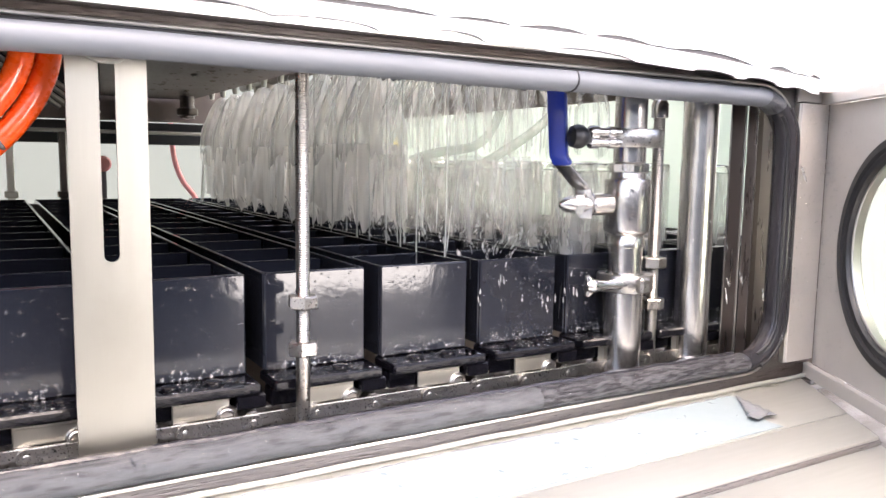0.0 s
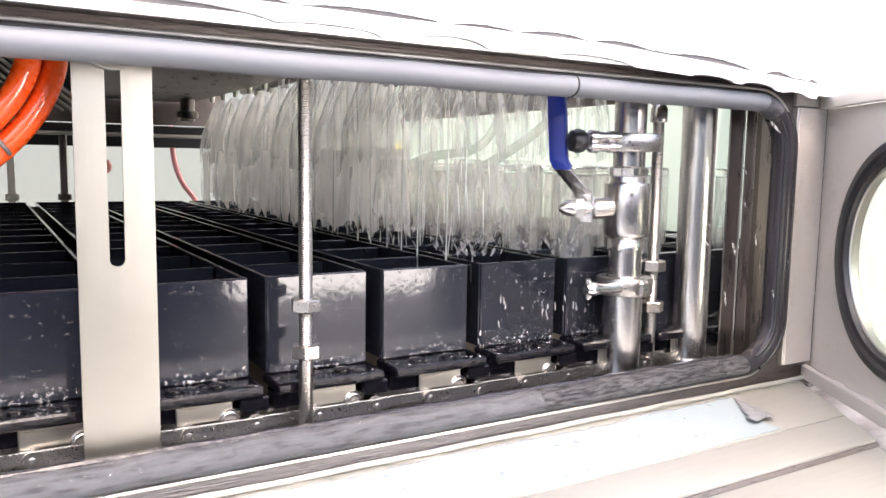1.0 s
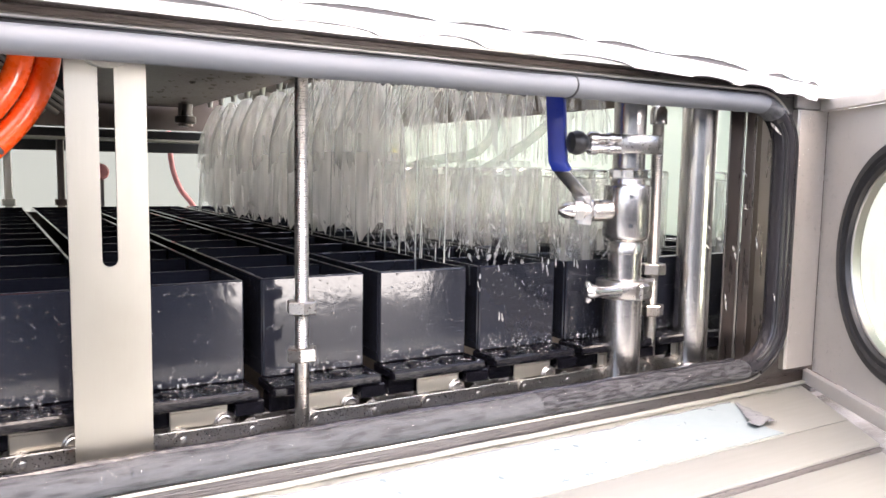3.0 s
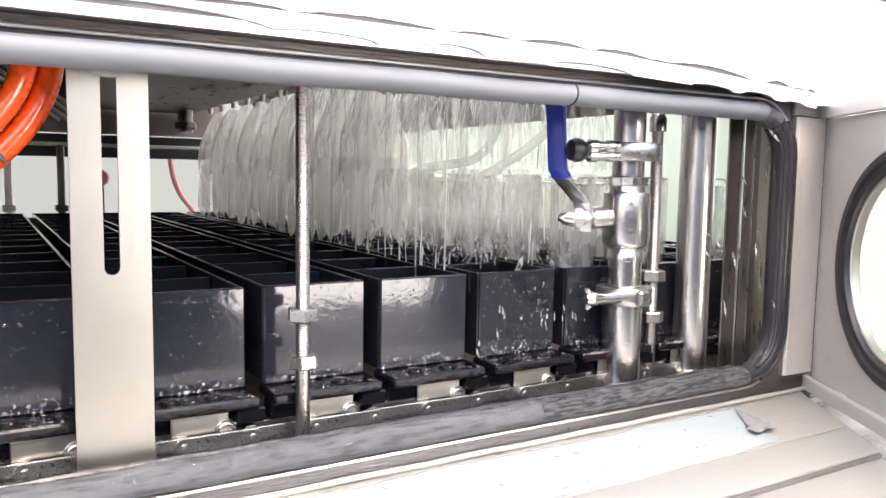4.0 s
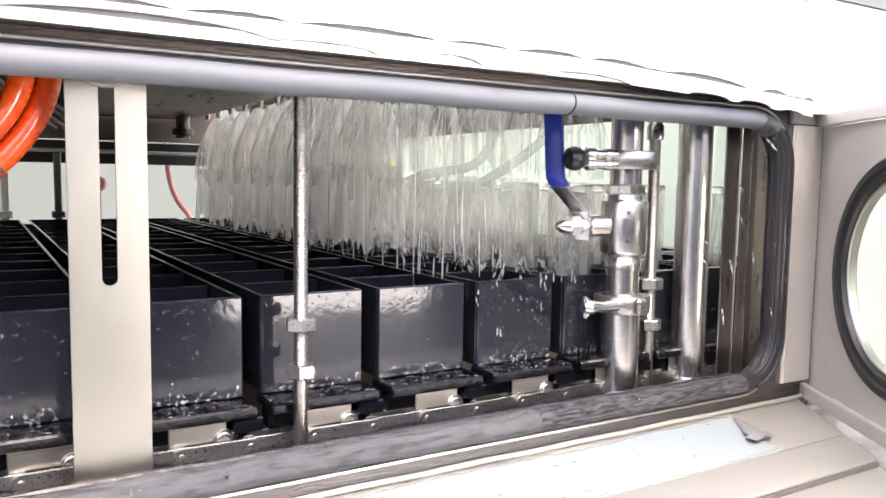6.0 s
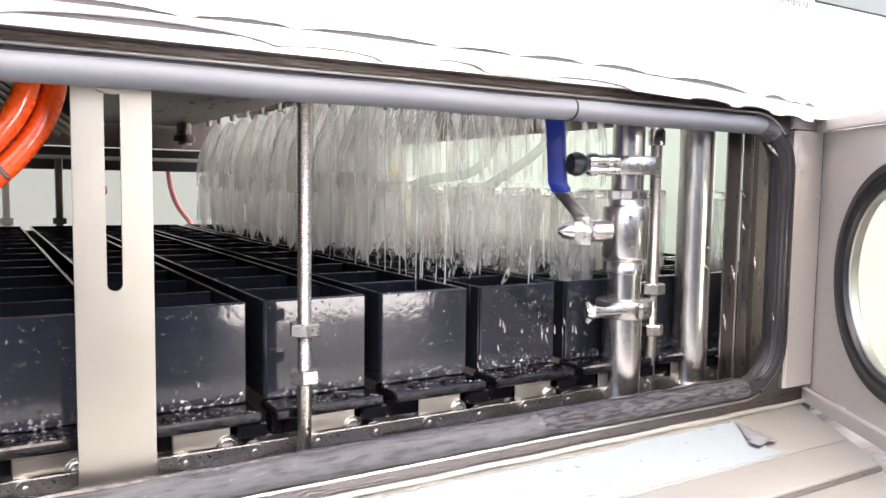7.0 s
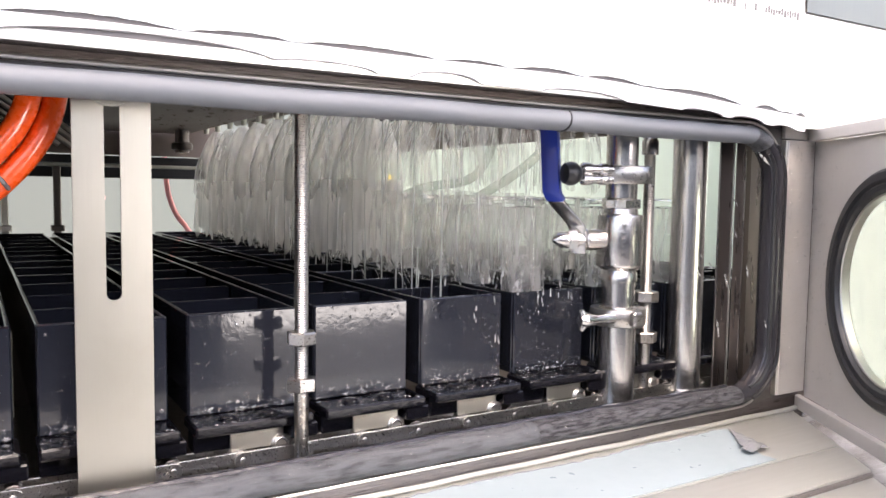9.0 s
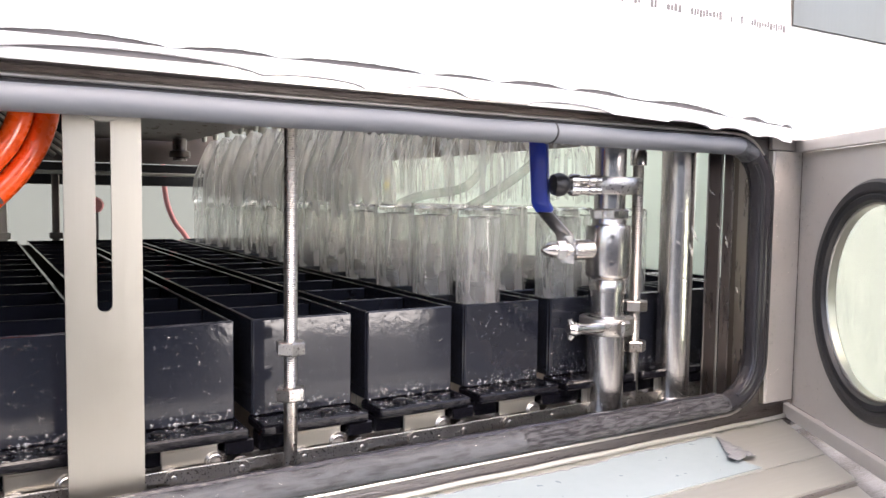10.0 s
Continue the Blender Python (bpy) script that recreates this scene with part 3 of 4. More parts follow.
stud(RX, RY, 0.0067, -0.2585, -0.185, 0.12, ((-0.143, 0.3), (-0.188, 0.1)), "stainless threaded rod with two nuts")


def pipes():
    x, y = 0.684, 0.060
    up = Matrix.Translation((x, y, 0))
    v = thing("valve_assembly", "polished stainless pipe with clamps and a ball valve, wet", "valve")
    part("lower_pipe", lathe(bmesh.new(), [(0.0228, -0.2585), (0.0228, -0.158)], 40, up), CHROME, v)
    part("lower_ferrule", lathe(bmesh.new(), [(0.0228, -0.158), (0.030, -0.155), (0.030, -0.139), (0.0205, -0.135)], 40, up), CHROME, v)
    part("upper_pipe", lathe(bmesh.new(), [(0.0195, 0.034), (0.0195, 0.13)], 40, up), CHROME, v)
    part("valve_neck", lathe(bmesh.new(), [(0.0205, -0.135), (0.0205, -0.104), (0.0225, -0.103), (0.0225, -0.092), (0.0205, -0.089), (0.0205, -0.082)], 40, up), CHROME, v)
    part("valve_body", lathe(bmesh.new(), [(0.024, -0.088), (0.0275, -0.085), (0.0285, -0.082), (0.0285, -0.024), (0.0275, -0.021), (0.0215, -0.019), (0.0205, -0.012)], 40, up), CHROME, v)
    part("valve_tail", lathe(bmesh.new(), [(0.0205, -0.012), (0.0215, -0.010), (0.0215, -0.002), (0.0195, 0.0), (0.0195, 0.026)], 40, up), CHROME, v)
    part("valve_nut", lathe(bmesh.new(), [(0.0235, 0), (0.0245, 0.0015), (0.0245, 0.0105), (0.0235, 0.012)], 6, Matrix.Translation((x, y, -0.013))), CHROME, v, smooth=20)
    for zc, nm in ((-0.147, "lower_clamp"), (0.0285, "upper_clamp")):
        rc = 0.0345 if zc < 0 else 0.0385
        bm = lathe(bmesh.new(), [(0.019, zc - 0.0105), (rc - 0.001, zc - 0.0105), (rc, zc - 0.009), (rc, zc + 0.009), (rc - 0.001, zc + 0.0105), (0.019, zc + 0.0105)], 40, up)
        c = part(nm, bm, CAST, v)
        d = Vector((-0.93, 0.05, 0.02)).normalized() if zc < 0 else Vector((-0.97, 0.2, 0)).normalized()
        p0 = Vector((x, y, zc)) + d * 0.026 + Vector((0, -0.022, 0))
        if zc < 0:
            part("wing_nut", lathe(bmesh.new(), [(0.006, 0), (0.007, 0.012), (0.006, 0.024), (0.0075, 0.036), (0.009, 0.040), (0.009, 0.047), (0.006, 0.052)], 16, axis(p0, d)), CHROME, c)
            q = p0 + d * 0.044
            part("wing", tube(bmesh.new(), [q + Vector((-0.002 * abs(s), 0, s * 0.004)) for s in (-3, -2, -1, 0, 1, 2, 3)], [0.003, 0.0045, 0.0055, 0.006, 0.0055, 0.0045, 0.003], 10), CHROME, c)
            part("bolt", threaded_bolt(p0 + d * -0.012, d, 0.0042, 0.034), CAST, c)
            part("hinge_lug", boxes(x - 0.012, x + 0.004, y - 0.042, y - 0.031, zc - 0.010, zc + 0.010, 0.003, 2), CAST, c)
        else:
            for dz in (-0.006, 0.006):
                part("ear", lathe(bmesh.new(), [(0.0045, -0.008), (0.0055, 0), (0.0055, 0.012), (0.007, 0.014), (0.007, 0.022), (0.0055, 0.024), (0.0055, 0.034), (0.0075, 0.036), (0.0075, 0.046), (0.0035, 0.050)], 12, axis(p0 + Vector((0, 0, dz)), d)), CHROME, c)
            part("lug", lathe(bmesh.new(), [(0.0085, -0.002), (0.0085, 0.002), (0.005, 0.003)], 20, axis(p0 + d * 0.002 + Vector((0.004, -0.004, 0)), (0, -1, 0))), CAST, c)
            part("knob", lathe(bmesh.new(), [(0.004, 0.047), (0.009, 0.050), (0.0135, 0.057), (0.0145, 0.063), (0.012, 0.070), (0.005, 0.073)], 20, axis(p0, d)), DARK_RUBBER, c, "black round knob")
    for i in range(5):
        a = radians(236)
        q = Vector((x + 0.0284 * math.cos(a), y + 0.0284 * math.sin(a), -0.034 - 0.0085 * i))
        part("cast_mark", box(bmesh.new(), -0.0026, 0.0026, -0.0006, 0.0006, -0.0026, 0.0026 - 0.001 * (i % 2), 0.0003), CHROME, v, "raised cast mark", m=Matrix.Translation(q) @ Matrix.Rotation(a + math.pi / 2, 4, "Z"))
    # stem, cap nut and lever
    d = Vector((-0.98, 0.2, 0)).normalized()
    c0 = Vector((x, y, -0.051))
    part("stem", lathe(bmesh.new(), [(0.0135, 0.024), (0.0135, 0.050), (0.012, 0.052), (0.0085, 0.053), (0.0085, 0.072)], 24, axis(c0, d)), CHROME, v)
    part("stem_nut", lathe(bmesh.new(), [(0.0115, 0.063), (0.0125, 0.0645), (0.0125, 0.0745), (0.0115, 0.076)], 6, axis(c0, d)), CHROME, v, smooth=20)
    part("cap_nut", lathe(bmesh.new(), [(0.0105, 0.076), (0.0105, 0.081), (0.008, 0.088), (0.0035, 0.0935), (0.001, 0.095)], 20, axis(c0, d)), CHROME, v)
    lev = [c0 + d * s + Vector((0, 0, z)) for s, z in ((0.060, -0.017), (0.060, 0.008), (0.0625, 0.018), (0.090, 0.046), (0.096, 0.055), (0.103, 0.16))]
    w = Vector((0.55, -0.84, 0)).normalized()
    part("lever", ribbon(lev, w, 0.0105, 0.0016), CHROME, v)
    part("grip", ribbon([lev[3] + Vector((0, 0, 0.002)), lev[4] + Vector((0, 0, 0.002)), lev[5]], w, 0.0108, 0.0062, 0.0025), BLUE, v, "blue vinyl grip")


def threaded_bolt(p, d, r, h):
    pr = [(r * 1.7, 0), (r * 1.7, 0.005), (r, 0.005)]
    z = 0.005
    while z < h:
        pr += [(r * 0.85, z + 0.0004), (r, z + 0.0009)]
        z += 0.0012
    return lathe(bmesh.new(), pr, 10, axis(p, d))


def ribbon(pts, w, half, th, bevel=0.0006):
    """A flat bar bent along points; w is its wide direction."""
    bm, rings = bmesh.new(), []
    for i, p in enumerate(pts):
        t = (pts[min(i + 1, len(pts) - 1)] - pts[max(i - 1, 0)]).normalized()
        nrm = t.cross(w).normalized()
        rings.append([bm.verts.new(p + w * a * half + nrm * b * th) for a, b in ((-1, -1), (1, -1), (1, 1), (-1, 1))])
    for a, b in zip(rings, rings[1:]):
        for j in range(4):
            bm.faces.new((a[j], a[(j + 1) % 4], b[(j + 1) % 4], b[j]))
    bm.faces.new(rings[0])
    bm.faces.new(list(reversed(rings[-1])))
    bmesh.ops.recalc_face_normals(bm, faces=bm.faces[:])
    bmesh.ops.bevel(bm, geom=bm.edges[:], offset=bevel, segments=2, profile=0.6, affect="EDGES")
    return bm


pipes()
stud(0.7400, 0.068, 0.0075, -0.2585, -0.176, 0.064, ((-0.134, 0.2), (-0.187, 0.5)), "stainless threaded rod behind the valve pipe, with nuts")
part("cap", lathe(bmesh.new(), [(0.0105, 0.056), (0.0105, 0.073), (0.0075, 0.078), (0.002, 0.080)], 16, Matrix.Translation((0.7400, 0.068, 0))), CHROME, bpy.data.objects["threaded_rod.001"], "domed cap")
sp = thing("support_pipe", "polished stainless upright pipe, wet", "pipe")
part("pipe", lathe(bmesh.new(), [(0.0225, -0.2585), (0.0225, 0.15)], 40, Matrix.Translation((0.8125, 0.066, 0))), CHROME, sp)
part("foot_ring", lathe(bmesh.new(), [(0.029, -0.2585), (0.029, -0.255), (0.0235, -0.2535)], 40, Matrix.Translation((0.8125, 0.066, 0))), CHROME, sp)

# jamb behind the right end of the opening
jb = thing("door_jamb", "dark wet stainless jamb inside the opening", "jamb")
part("flange", boxes(0.8535, 0.8785, 0.050, 0.053, -0.2585, 0.15, 0.001), JAMB, jb)
part("edge", boxes(0.8790, 0.8815, 0.0485, 0.0535, -0.2585, 0.15, 0.0005), STEEL, jb, "bright folded edge")
part("return", boxes(0.8820, 0.8845, 0.0330, 0.0480, -0.2585, 0.15, 0.0005), JAMB, jb)
part("groove", boxes(0.8835, 0.8855, 0.0245, 0.0325, -0.2585, 0.15), DULL, jb, "dark groove")
part("inner_return", boxes(0.8820, 0.8845, 0.0045, 0.0240, -0.2585, 0.15, 0.0005), JAMB, jb)
tp = thing("top_return", "folded stainless return above the opening", "jamb")
part("plate", boxes(-0.2, 0.853, 0.0045, 0.050, 0.100, 0.103, 0.001), DULL, tp)

# ---------- inside the roof of the chamber ----------
sf = thing("baffle_plate", "brownish wet stainless baffle under the chamber roof", "baffle")
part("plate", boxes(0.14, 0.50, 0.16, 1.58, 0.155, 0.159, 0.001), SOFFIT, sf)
part("edge", boxes(0.14, 0.50, 0.152, 0.158, 0.150, 0.170, 0.001), DULL, sf)
bk = thing("rear_baffle", "grey stainless plate above the rear opening", "baffle")
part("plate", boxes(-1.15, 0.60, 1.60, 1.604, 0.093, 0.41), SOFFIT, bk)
for nm, z0, z1, mt in (("upper_rail", 0.064, 0.084, DARK_RUBBER), ("middle_rail", 0.055, 0.0635, STEEL), ("lower_rail", 0.029, 0.0545, DARK_RUBBER)):
    rl = thing("guide_rail", {"upper_rail": "black guide rail across the rear", "middle_rail": "thin steel rail between black guide rails", "lower_rail": "broad black guide rail over the rear opening"}[nm], "rail")
    part("bar", boxes(-1.15, 0.80, 1.72, 1.738, z0 * 1.13, z1 * 1.13, 0.002), mt, rl)
for x, pm_, text in ((0.183, DULL, "thin dark steel post before the rear opening"), (0.061, STEEL, "thin bright steel post before the rear opening")):
    ps = thing("rear_post", text, "post", "rear posts")
    part("post", boxes(x - 0.009, x + 0.009, 1.625, 1.645, -0.60, 0.06, 0.002), pm_, ps)
    part("clamp", boxes(x - 0.016, x + 0.016, 1.62, 1.65, -0.112, -0.096, 0.002), pm_, ps)
ft = thing("pipe_stub", "dark wet pipe stub with a collar under the baffle", "pipe")
part("stub", tube(bmesh.new(), [(0.462, 1.44, 0.1548), (0.462, 1.44, 0.13), (0.462, 1.44, 0.098)], 0.018, 14), JAMB, ft)
part("collar", lathe(bmesh.new(), [(0.019, 0), (0.026, 0.002), (0.027, 0.008), (0.026, 0.018), (0.019, 0.021)], 18, Matrix.Translation((0.462, 1.44, 0.104))), DULL, ft)


sg = thing("splash_guard", "pale translucent plastic splash guard beside the bottles", "splash guard")
part("sheet", boxes(1.000, 1.004, 0.115, 1.62, -0.108, 0.112, 0.001), GUARD, sg)
part("top_beam", boxes(1.006, 1.030, 0.10, 1.70, 0.113, 0.195, 0.002), DULL, sg, "dark steel beam along its top")


part("cap", lathe(bmesh.new(), [(0.009, 0), (0.010, 0.002), (0.010, 0.012), (0.006, 0.014)], 16, axis((0.9995, 1.292, 0.041), (-1, 0, 0))), YELLOW, sg, "small yellow cap")


def slanted_rods():
    s = thing("rod_grid", "bundle of slanted steel rods under the chamber roof", "rod grid")
    part("back_plate", boxes(-0.25, 0.150, 0.56, 0.564, 0.076, 0.25), BLACK, s)
    for i in range(18):
        a = Vector((-0.30 + i * 0.0165, 0.535 + 0.002 * (i % 2), 0.215 - 0.002 * i))
        bm = bmesh.new()
        tube(bm, [a, a + Vector((0.165, 0, -0.125))], 0.0036, 8)
        part("rod", bm, STEEL, s)


slanted_rods()


def curve(pts, n=24):
    """Smooth points through a few given ones."""
    P_ = [Vector(p) for p in pts]
    out = []
    for i in range(len(P_) - 1):
        a, b_, c, d = P_[max(i - 1, 0)], P_[i], P_[i + 1], P_[min(i + 2, len(P_) - 1)]
        for k in range(n):
            t = k / n
            out.append(0.5 * ((2 * b_) + (c - a) * t + (2 * a - 5 * b_ + 4 * c - d) * t * t + (3 * b_ - a - 3 * c + d) * t ** 3))
    out.append(P_[-1])
    return out


oh = thing("orange_hoses", "pair of glossy orange hoses tied together", "hose")
part("hose", tube(bmesh.new(), curve(((0.058, 0.075, 0.19), (0.056, 0.072, 0.10), (0.047, 0.070, 0.055), (0.022, 0.070, 0.016), (-0.02, 0.072, -0.02), (-0.09, 0.08, -0.06), (-0.2, 0.085, -0.08)), 10), 0.0098, 14), ORANGE, oh)
part("hose", tube(bmesh.new(), curve(((0.038, 0.072, 0.19), (0.036, 0.064, 0.10), (0.029, 0.060, 0.062), (0.006, 0.060, 0.028), (-0.03, 0.062, -0.005), (-0.09, 0.07, -0.045), (-0.2, 0.08, -0.06)), 10), 0.0098, 14), ORANGE, oh)
bm = bmesh.new()
tube(bm, [Vector((0.0105, 0.063, 0.012)) + Matrix.Rotation(radians(52), 3, "Y") @ Vector((0.0125 * math.cos(a), 0.0165 * math.sin(a), 0)) for a in (2 * math.pi * i / 24 for i in range(24))], 0.0018, 6, True)
part("cable_tie", bm, INK, oh, "grey cable tie")

# hoses and a red coupling outside the rear opening
rh = thing("red_hose", "thin red hose hanging outside the rear opening", "hose")
part("hose", tube(bmesh.new(), curve(((0.490, 1.80, 0.10), (0.496, 1.80, 0.02), (0.506, 1.80, -0.031), (0.526, 1.80, -0.078), (0.560, 1.80, -0.125), (0.60, 1.80, -0.21)), 8), 0.008, 10), RED, rh)
rk = thing("red_coupling", "round red coupling on a bar outside the rear opening", "coupling")
part("bar", boxes(0.285, 0.305, 1.775, 1.79, -0.6, 0.0), INK, rk)
part("disc", lathe(bmesh.new(), [(0.02, 0), (0.022, 0.004), (0.022, 0.016), (0.017, 0.02)], 20, axis((0.296, 1.774, -0.024), (0, -1, 0))), RED, rk)

# ---------- carriers, chain and bottles ----------
P = 0.128
FX = 0.2925          # middle of one carrier at rest
NP, DY, Y0 = 13, 0.115, 0.095
TOP, BOT = -0.115, -0.2145
HW = 0.0545


def carrier():
    c = thing("bottle_carrier", "black plastic bottle carrier with open pockets, wet", "carrier", "carriers on the chain")
    y1 = Y0 + NP * DY
    part("front_wall", boxes(-HW, HW, Y0, Y0 + 0.005, BOT, TOP, 0.0015, 2), BLACK, c)
    part("back_wall", boxes(-HW, HW, y1 - 0.005, y1, BOT, TOP, 0.0015), BLACK, c)
    for s in (-1, 1):
        part("side_wall", boxes(min(s * HW, s * (HW - 0.004)), max(s * HW, s * (HW - 0.004)), Y0 + 0.0055, y1 - 0.0055, BOT, TOP - 0.0005, 0.001), BLACK, c)
    part("bottom", boxes(-HW + 0.0045, HW - 0.0045, Y0 + 0.0055, y1 - 0.0055, BOT, BOT + 0.005), BLACK, c)
    dv = mesh("divider", boxes(-HW + 0.0045, HW - 0.0045, -0.002, 0.002, BOT + 0.006, TOP - 0.003, 0.001), BLACK)
    for k in range(1, NP):
        part("divider", dv, BLACK, c, m=Matrix.Translation((0, Y0 + k * DY, 0)))
    part("foot", boxes(-HW - 0.002, HW + 0.004, 0.057, Y0 + 0.012, BOT - 0.011, BOT - 0.0005, 0.002, 2), FOOT, c)
    part("foot_block", boxes(0.036, 0.064, 0.0600, 0.0945, -0.2395, BOT - 0.0112, 0.0015), FOOT, c)
    # Filler added behind the attachments, black for the shaded gap there.
    part("gap_filler", boxes(-HW - 0.001, 0.0355, 0.0735, 0.0945, -0.2440, BOT - 0.0112, 0.0015), FOOT, c, "black filler for the shaded gap under the foot")
    bt = mesh("bolt_head", lathe(bmesh.new(), [(0.0098, 0), (0.0098, 0.0012), (0.0080, 0.0014), (0.0078, 0.0028), (0.0064, 0.0035), (0.002, 0.0037)], 20), FOOT, 30)
    for x in (-0.022, 0.018):
        part("bolt_head", bt, FOOT, c, "black wet bolt head", m=Matrix.Translation((x, 0.076, BOT - 0.0005)))
    return c


def link(a, b, y0, y1, r, z):
    """An obround chain plate between pins at a and b."""
    out = []
    for cx, s in ((b, -90), (a, 90)):
        out += [(cx + r * math.cos(radians(s + 180 * i / 8)), z + r * math.sin(radians(s + 180 * i / 8))) for i in range(9)]
    return prism(bmesh.new(), out, y0, y1, 0.0008)


carriers = []
first = carrier()
first.matrix_basis = Matrix.Translation((FX, 0, 0))
carriers.append((FX, first))
for k in list(range(-6, 0)) + list(range(1, 13)):
    carriers.append((FX + k * P, copy_thing(first, Matrix.Translation((FX + k * P, 0, 0)))))

CZ = -0.2538
chain = thing("conveyor_chain", "stainless roller chain with attachment plates carrying the carriers", "chain")
near_out = mesh("outer_link", link(-0.032, 0.032, 0.0610, 0.0640, 0.0084, CZ), CAST, 12)
near_in = mesh("inner_link", link(-0.032, 0.032, 0.0645, 0.0675, 0.0078, CZ), CAST, 12)
far_out = mesh("outer_link", link(-0.032, 0.032, 0.0870, 0.0900, 0.0084, CZ), CAST, 12)
far_in = mesh("inner_link", link(-0.032, 0.032, 0.0835, 0.0865, 0.0078, CZ), CAST, 12)
pin = mesh("pin", lathe(bmesh.new(), [(0.0034, -0.030), (0.0034, -0.0002), (0.0028, 0.0002)], 18, axis((0, 0.0605, CZ), (0, -1, 0))), CAST)
roller = mesh("roller", lathe(bmesh.new(), [(0.0095, -0.014), (0.0095, 0.0)], 20, axis((0, 0.0685, CZ), (0, -1, 0))), CAST)
tab = mesh("attachment_plate", box(boxes(-0.022, 0.031, 0.0690, 0.0716, -0.2470, -0.2300, 0.0012), -0.022, 0.031, 0.0690, 0.0730, -0.2299, -0.2285, 0.0005), STEEL)
bush = mesh("bushing", lathe(bmesh.new(), [(0.0102, -0.006), (0.0102, 0.0), (0.0090, 0.0012), (0.0080, 0.0002), (0.0080, 0.0012), (0.0066, 0.0020), (0.0055, 0.0010), (0.001, 0.0010)], 24, axis((0.0275, 0.0675, -0.2455), (0, -1, 0))), CAST)
for k in range(-10, 26):
    x = FX + 0.020 + k * P / 2
    part("outer_link" if k % 2 == 0 else "inner_link", near_out if k % 2 == 0 else near_in, CAST, chain, m=Matrix.Translation((x, 0, 0)))
    part("outer_link" if k % 2 == 0 else "inner_link", far_out if k % 2 == 0 else far_in, CAST, chain, m=Matrix.Translation((x, 0, 0)))
    part("pin", pin, CAST, chain, m=Matrix.Translation((x + P / 4, 0, 0)))
    part("roller", roller, CAST, chain, m=Matrix.Translation((x + P / 4, 0, 0)))
for k in range(-6, 13):
    part("attachment_plate", tab, CAST, chain, "bright bent attachment plate", m=Matrix.Translation((FX + k * P, 0, 0)))
    part("bushing", bush, CAST, chain, "curled steel bushing", m=Matrix.Translation((FX + k * P, 0, 0)))
setting("chain_rail", boxes(-1.2, 2.4, 0.0615, 0.095, -0.290, -0.2660, 0.001), DULL, "stainless rail under the chain")

BT = -0.001


def bottle():
    b = thing("glass_bottle", "clear wet glass bottle standing upside down in its carrier", "bottle", "bottles in the carriers")
    r = 0.0285
    prof = [(0.0165, -0.190), (0.0165, -0.170), (0.018, -0.167), (0.0165, -0.163), (0.0165, -0.155), (0.022, -0.144), (0.027, -0.137), (r, -0.128), (r, -0.050), (r, BT - 0.012)]
    part("body", lathe(bmesh.new(), prof, 28, cap=False), GLASS, b, smooth=60)
    part("inner_wall", lathe(bmesh.new(), [(0.0135, -0.188), (0.0135, -0.156), (0.0195, -0.143), (r - 0.0028, -0.127), (r - 0.0028, BT - 0.014)], 28, cap=False), GLASS_IN, b, smooth=60)
    part("base", lathe(bmesh.new(), [(0.001, BT - 0.0095), (0.014, BT - 0.0105), (0.0245, BT - 0.0135), (r - 0.0006, BT - 0.0120), (r, BT - 0.006), (r - 0.0012, BT - 0.0012), (r - 0.004, BT), (0.0225, BT - 0.0008), (0.012, BT - 0.004), (0.001, BT - 0.005)], 28), GLASS_BASE, b, "thick glass base", smooth=60)
    return b


bottles = []
b0 = bottle()
for col in range(3, 6):
    for k in range(NP):
        m = Matrix.Translation((FX + col * P, Y0 + (k + 0.5) * DY, 0))
        if not bottles:
            b0.matrix_basis = m
        bottles.append((m.translation.copy(), b0 if not bottles else copy_thing(b0, m)))


# ---------- water ----------
def veil(seed, r0, r1, z0, z1, ragged, gaps, n=60, k=9):
    """A thin open curtain of spray that flares as it falls, torn at its lower edge."""
    rnd = random.Random(seed)
    ph = [rnd.uniform(0, 6.28) for _ in range(6)]
    ends = [rnd.random() for _ in range(n)]
    verts, faces = [], []
    for i in range(n):
        a = 2 * math.pi * i / n
        wob = 1 + 0.10 * math.sin(3 * a + ph[0]) + 0.07 * math.sin(7 * a + ph[1]) + 0.05 * math.sin(13 * a + ph[2])
        end = z1 + ragged * (0.5 * ends[i] + 0.25 + 0.25 * math.sin(5 * a + ph[3])) ** 1.3
        for j in range(k):
            t = j / (k - 1)
            r = (r0 + (r1 - r0) * min(1.0, 1.5 * t) ** 0.7) * (1 + (wob - 1) * t)
            b = a + 0.02 * math.sin(6 * t + i)
            verts.append((r * math.cos(b), r * math.sin(b), z0 + (end - z0) * t))
    torn = [rnd.random() < gaps for _ in range(n)]
    for i in range(n):
        for j in range(k - 1):
            if torn[i] and j > 1 + (i * 7) % 4:
                continue
            p, q = i * k + j, (i + 1) % n * k + j
            faces.append((p, q, q + 1, p + 1))
    return verts, faces


def sheet(name, data, material):
    me = bpy.data.meshes.new(name)
    me.from_pydata(data[0], [], data[1])
    me.polygons.foreach_set("use_smooth", [True] * len(data[1]))
    me.materials.append(material)
    return me


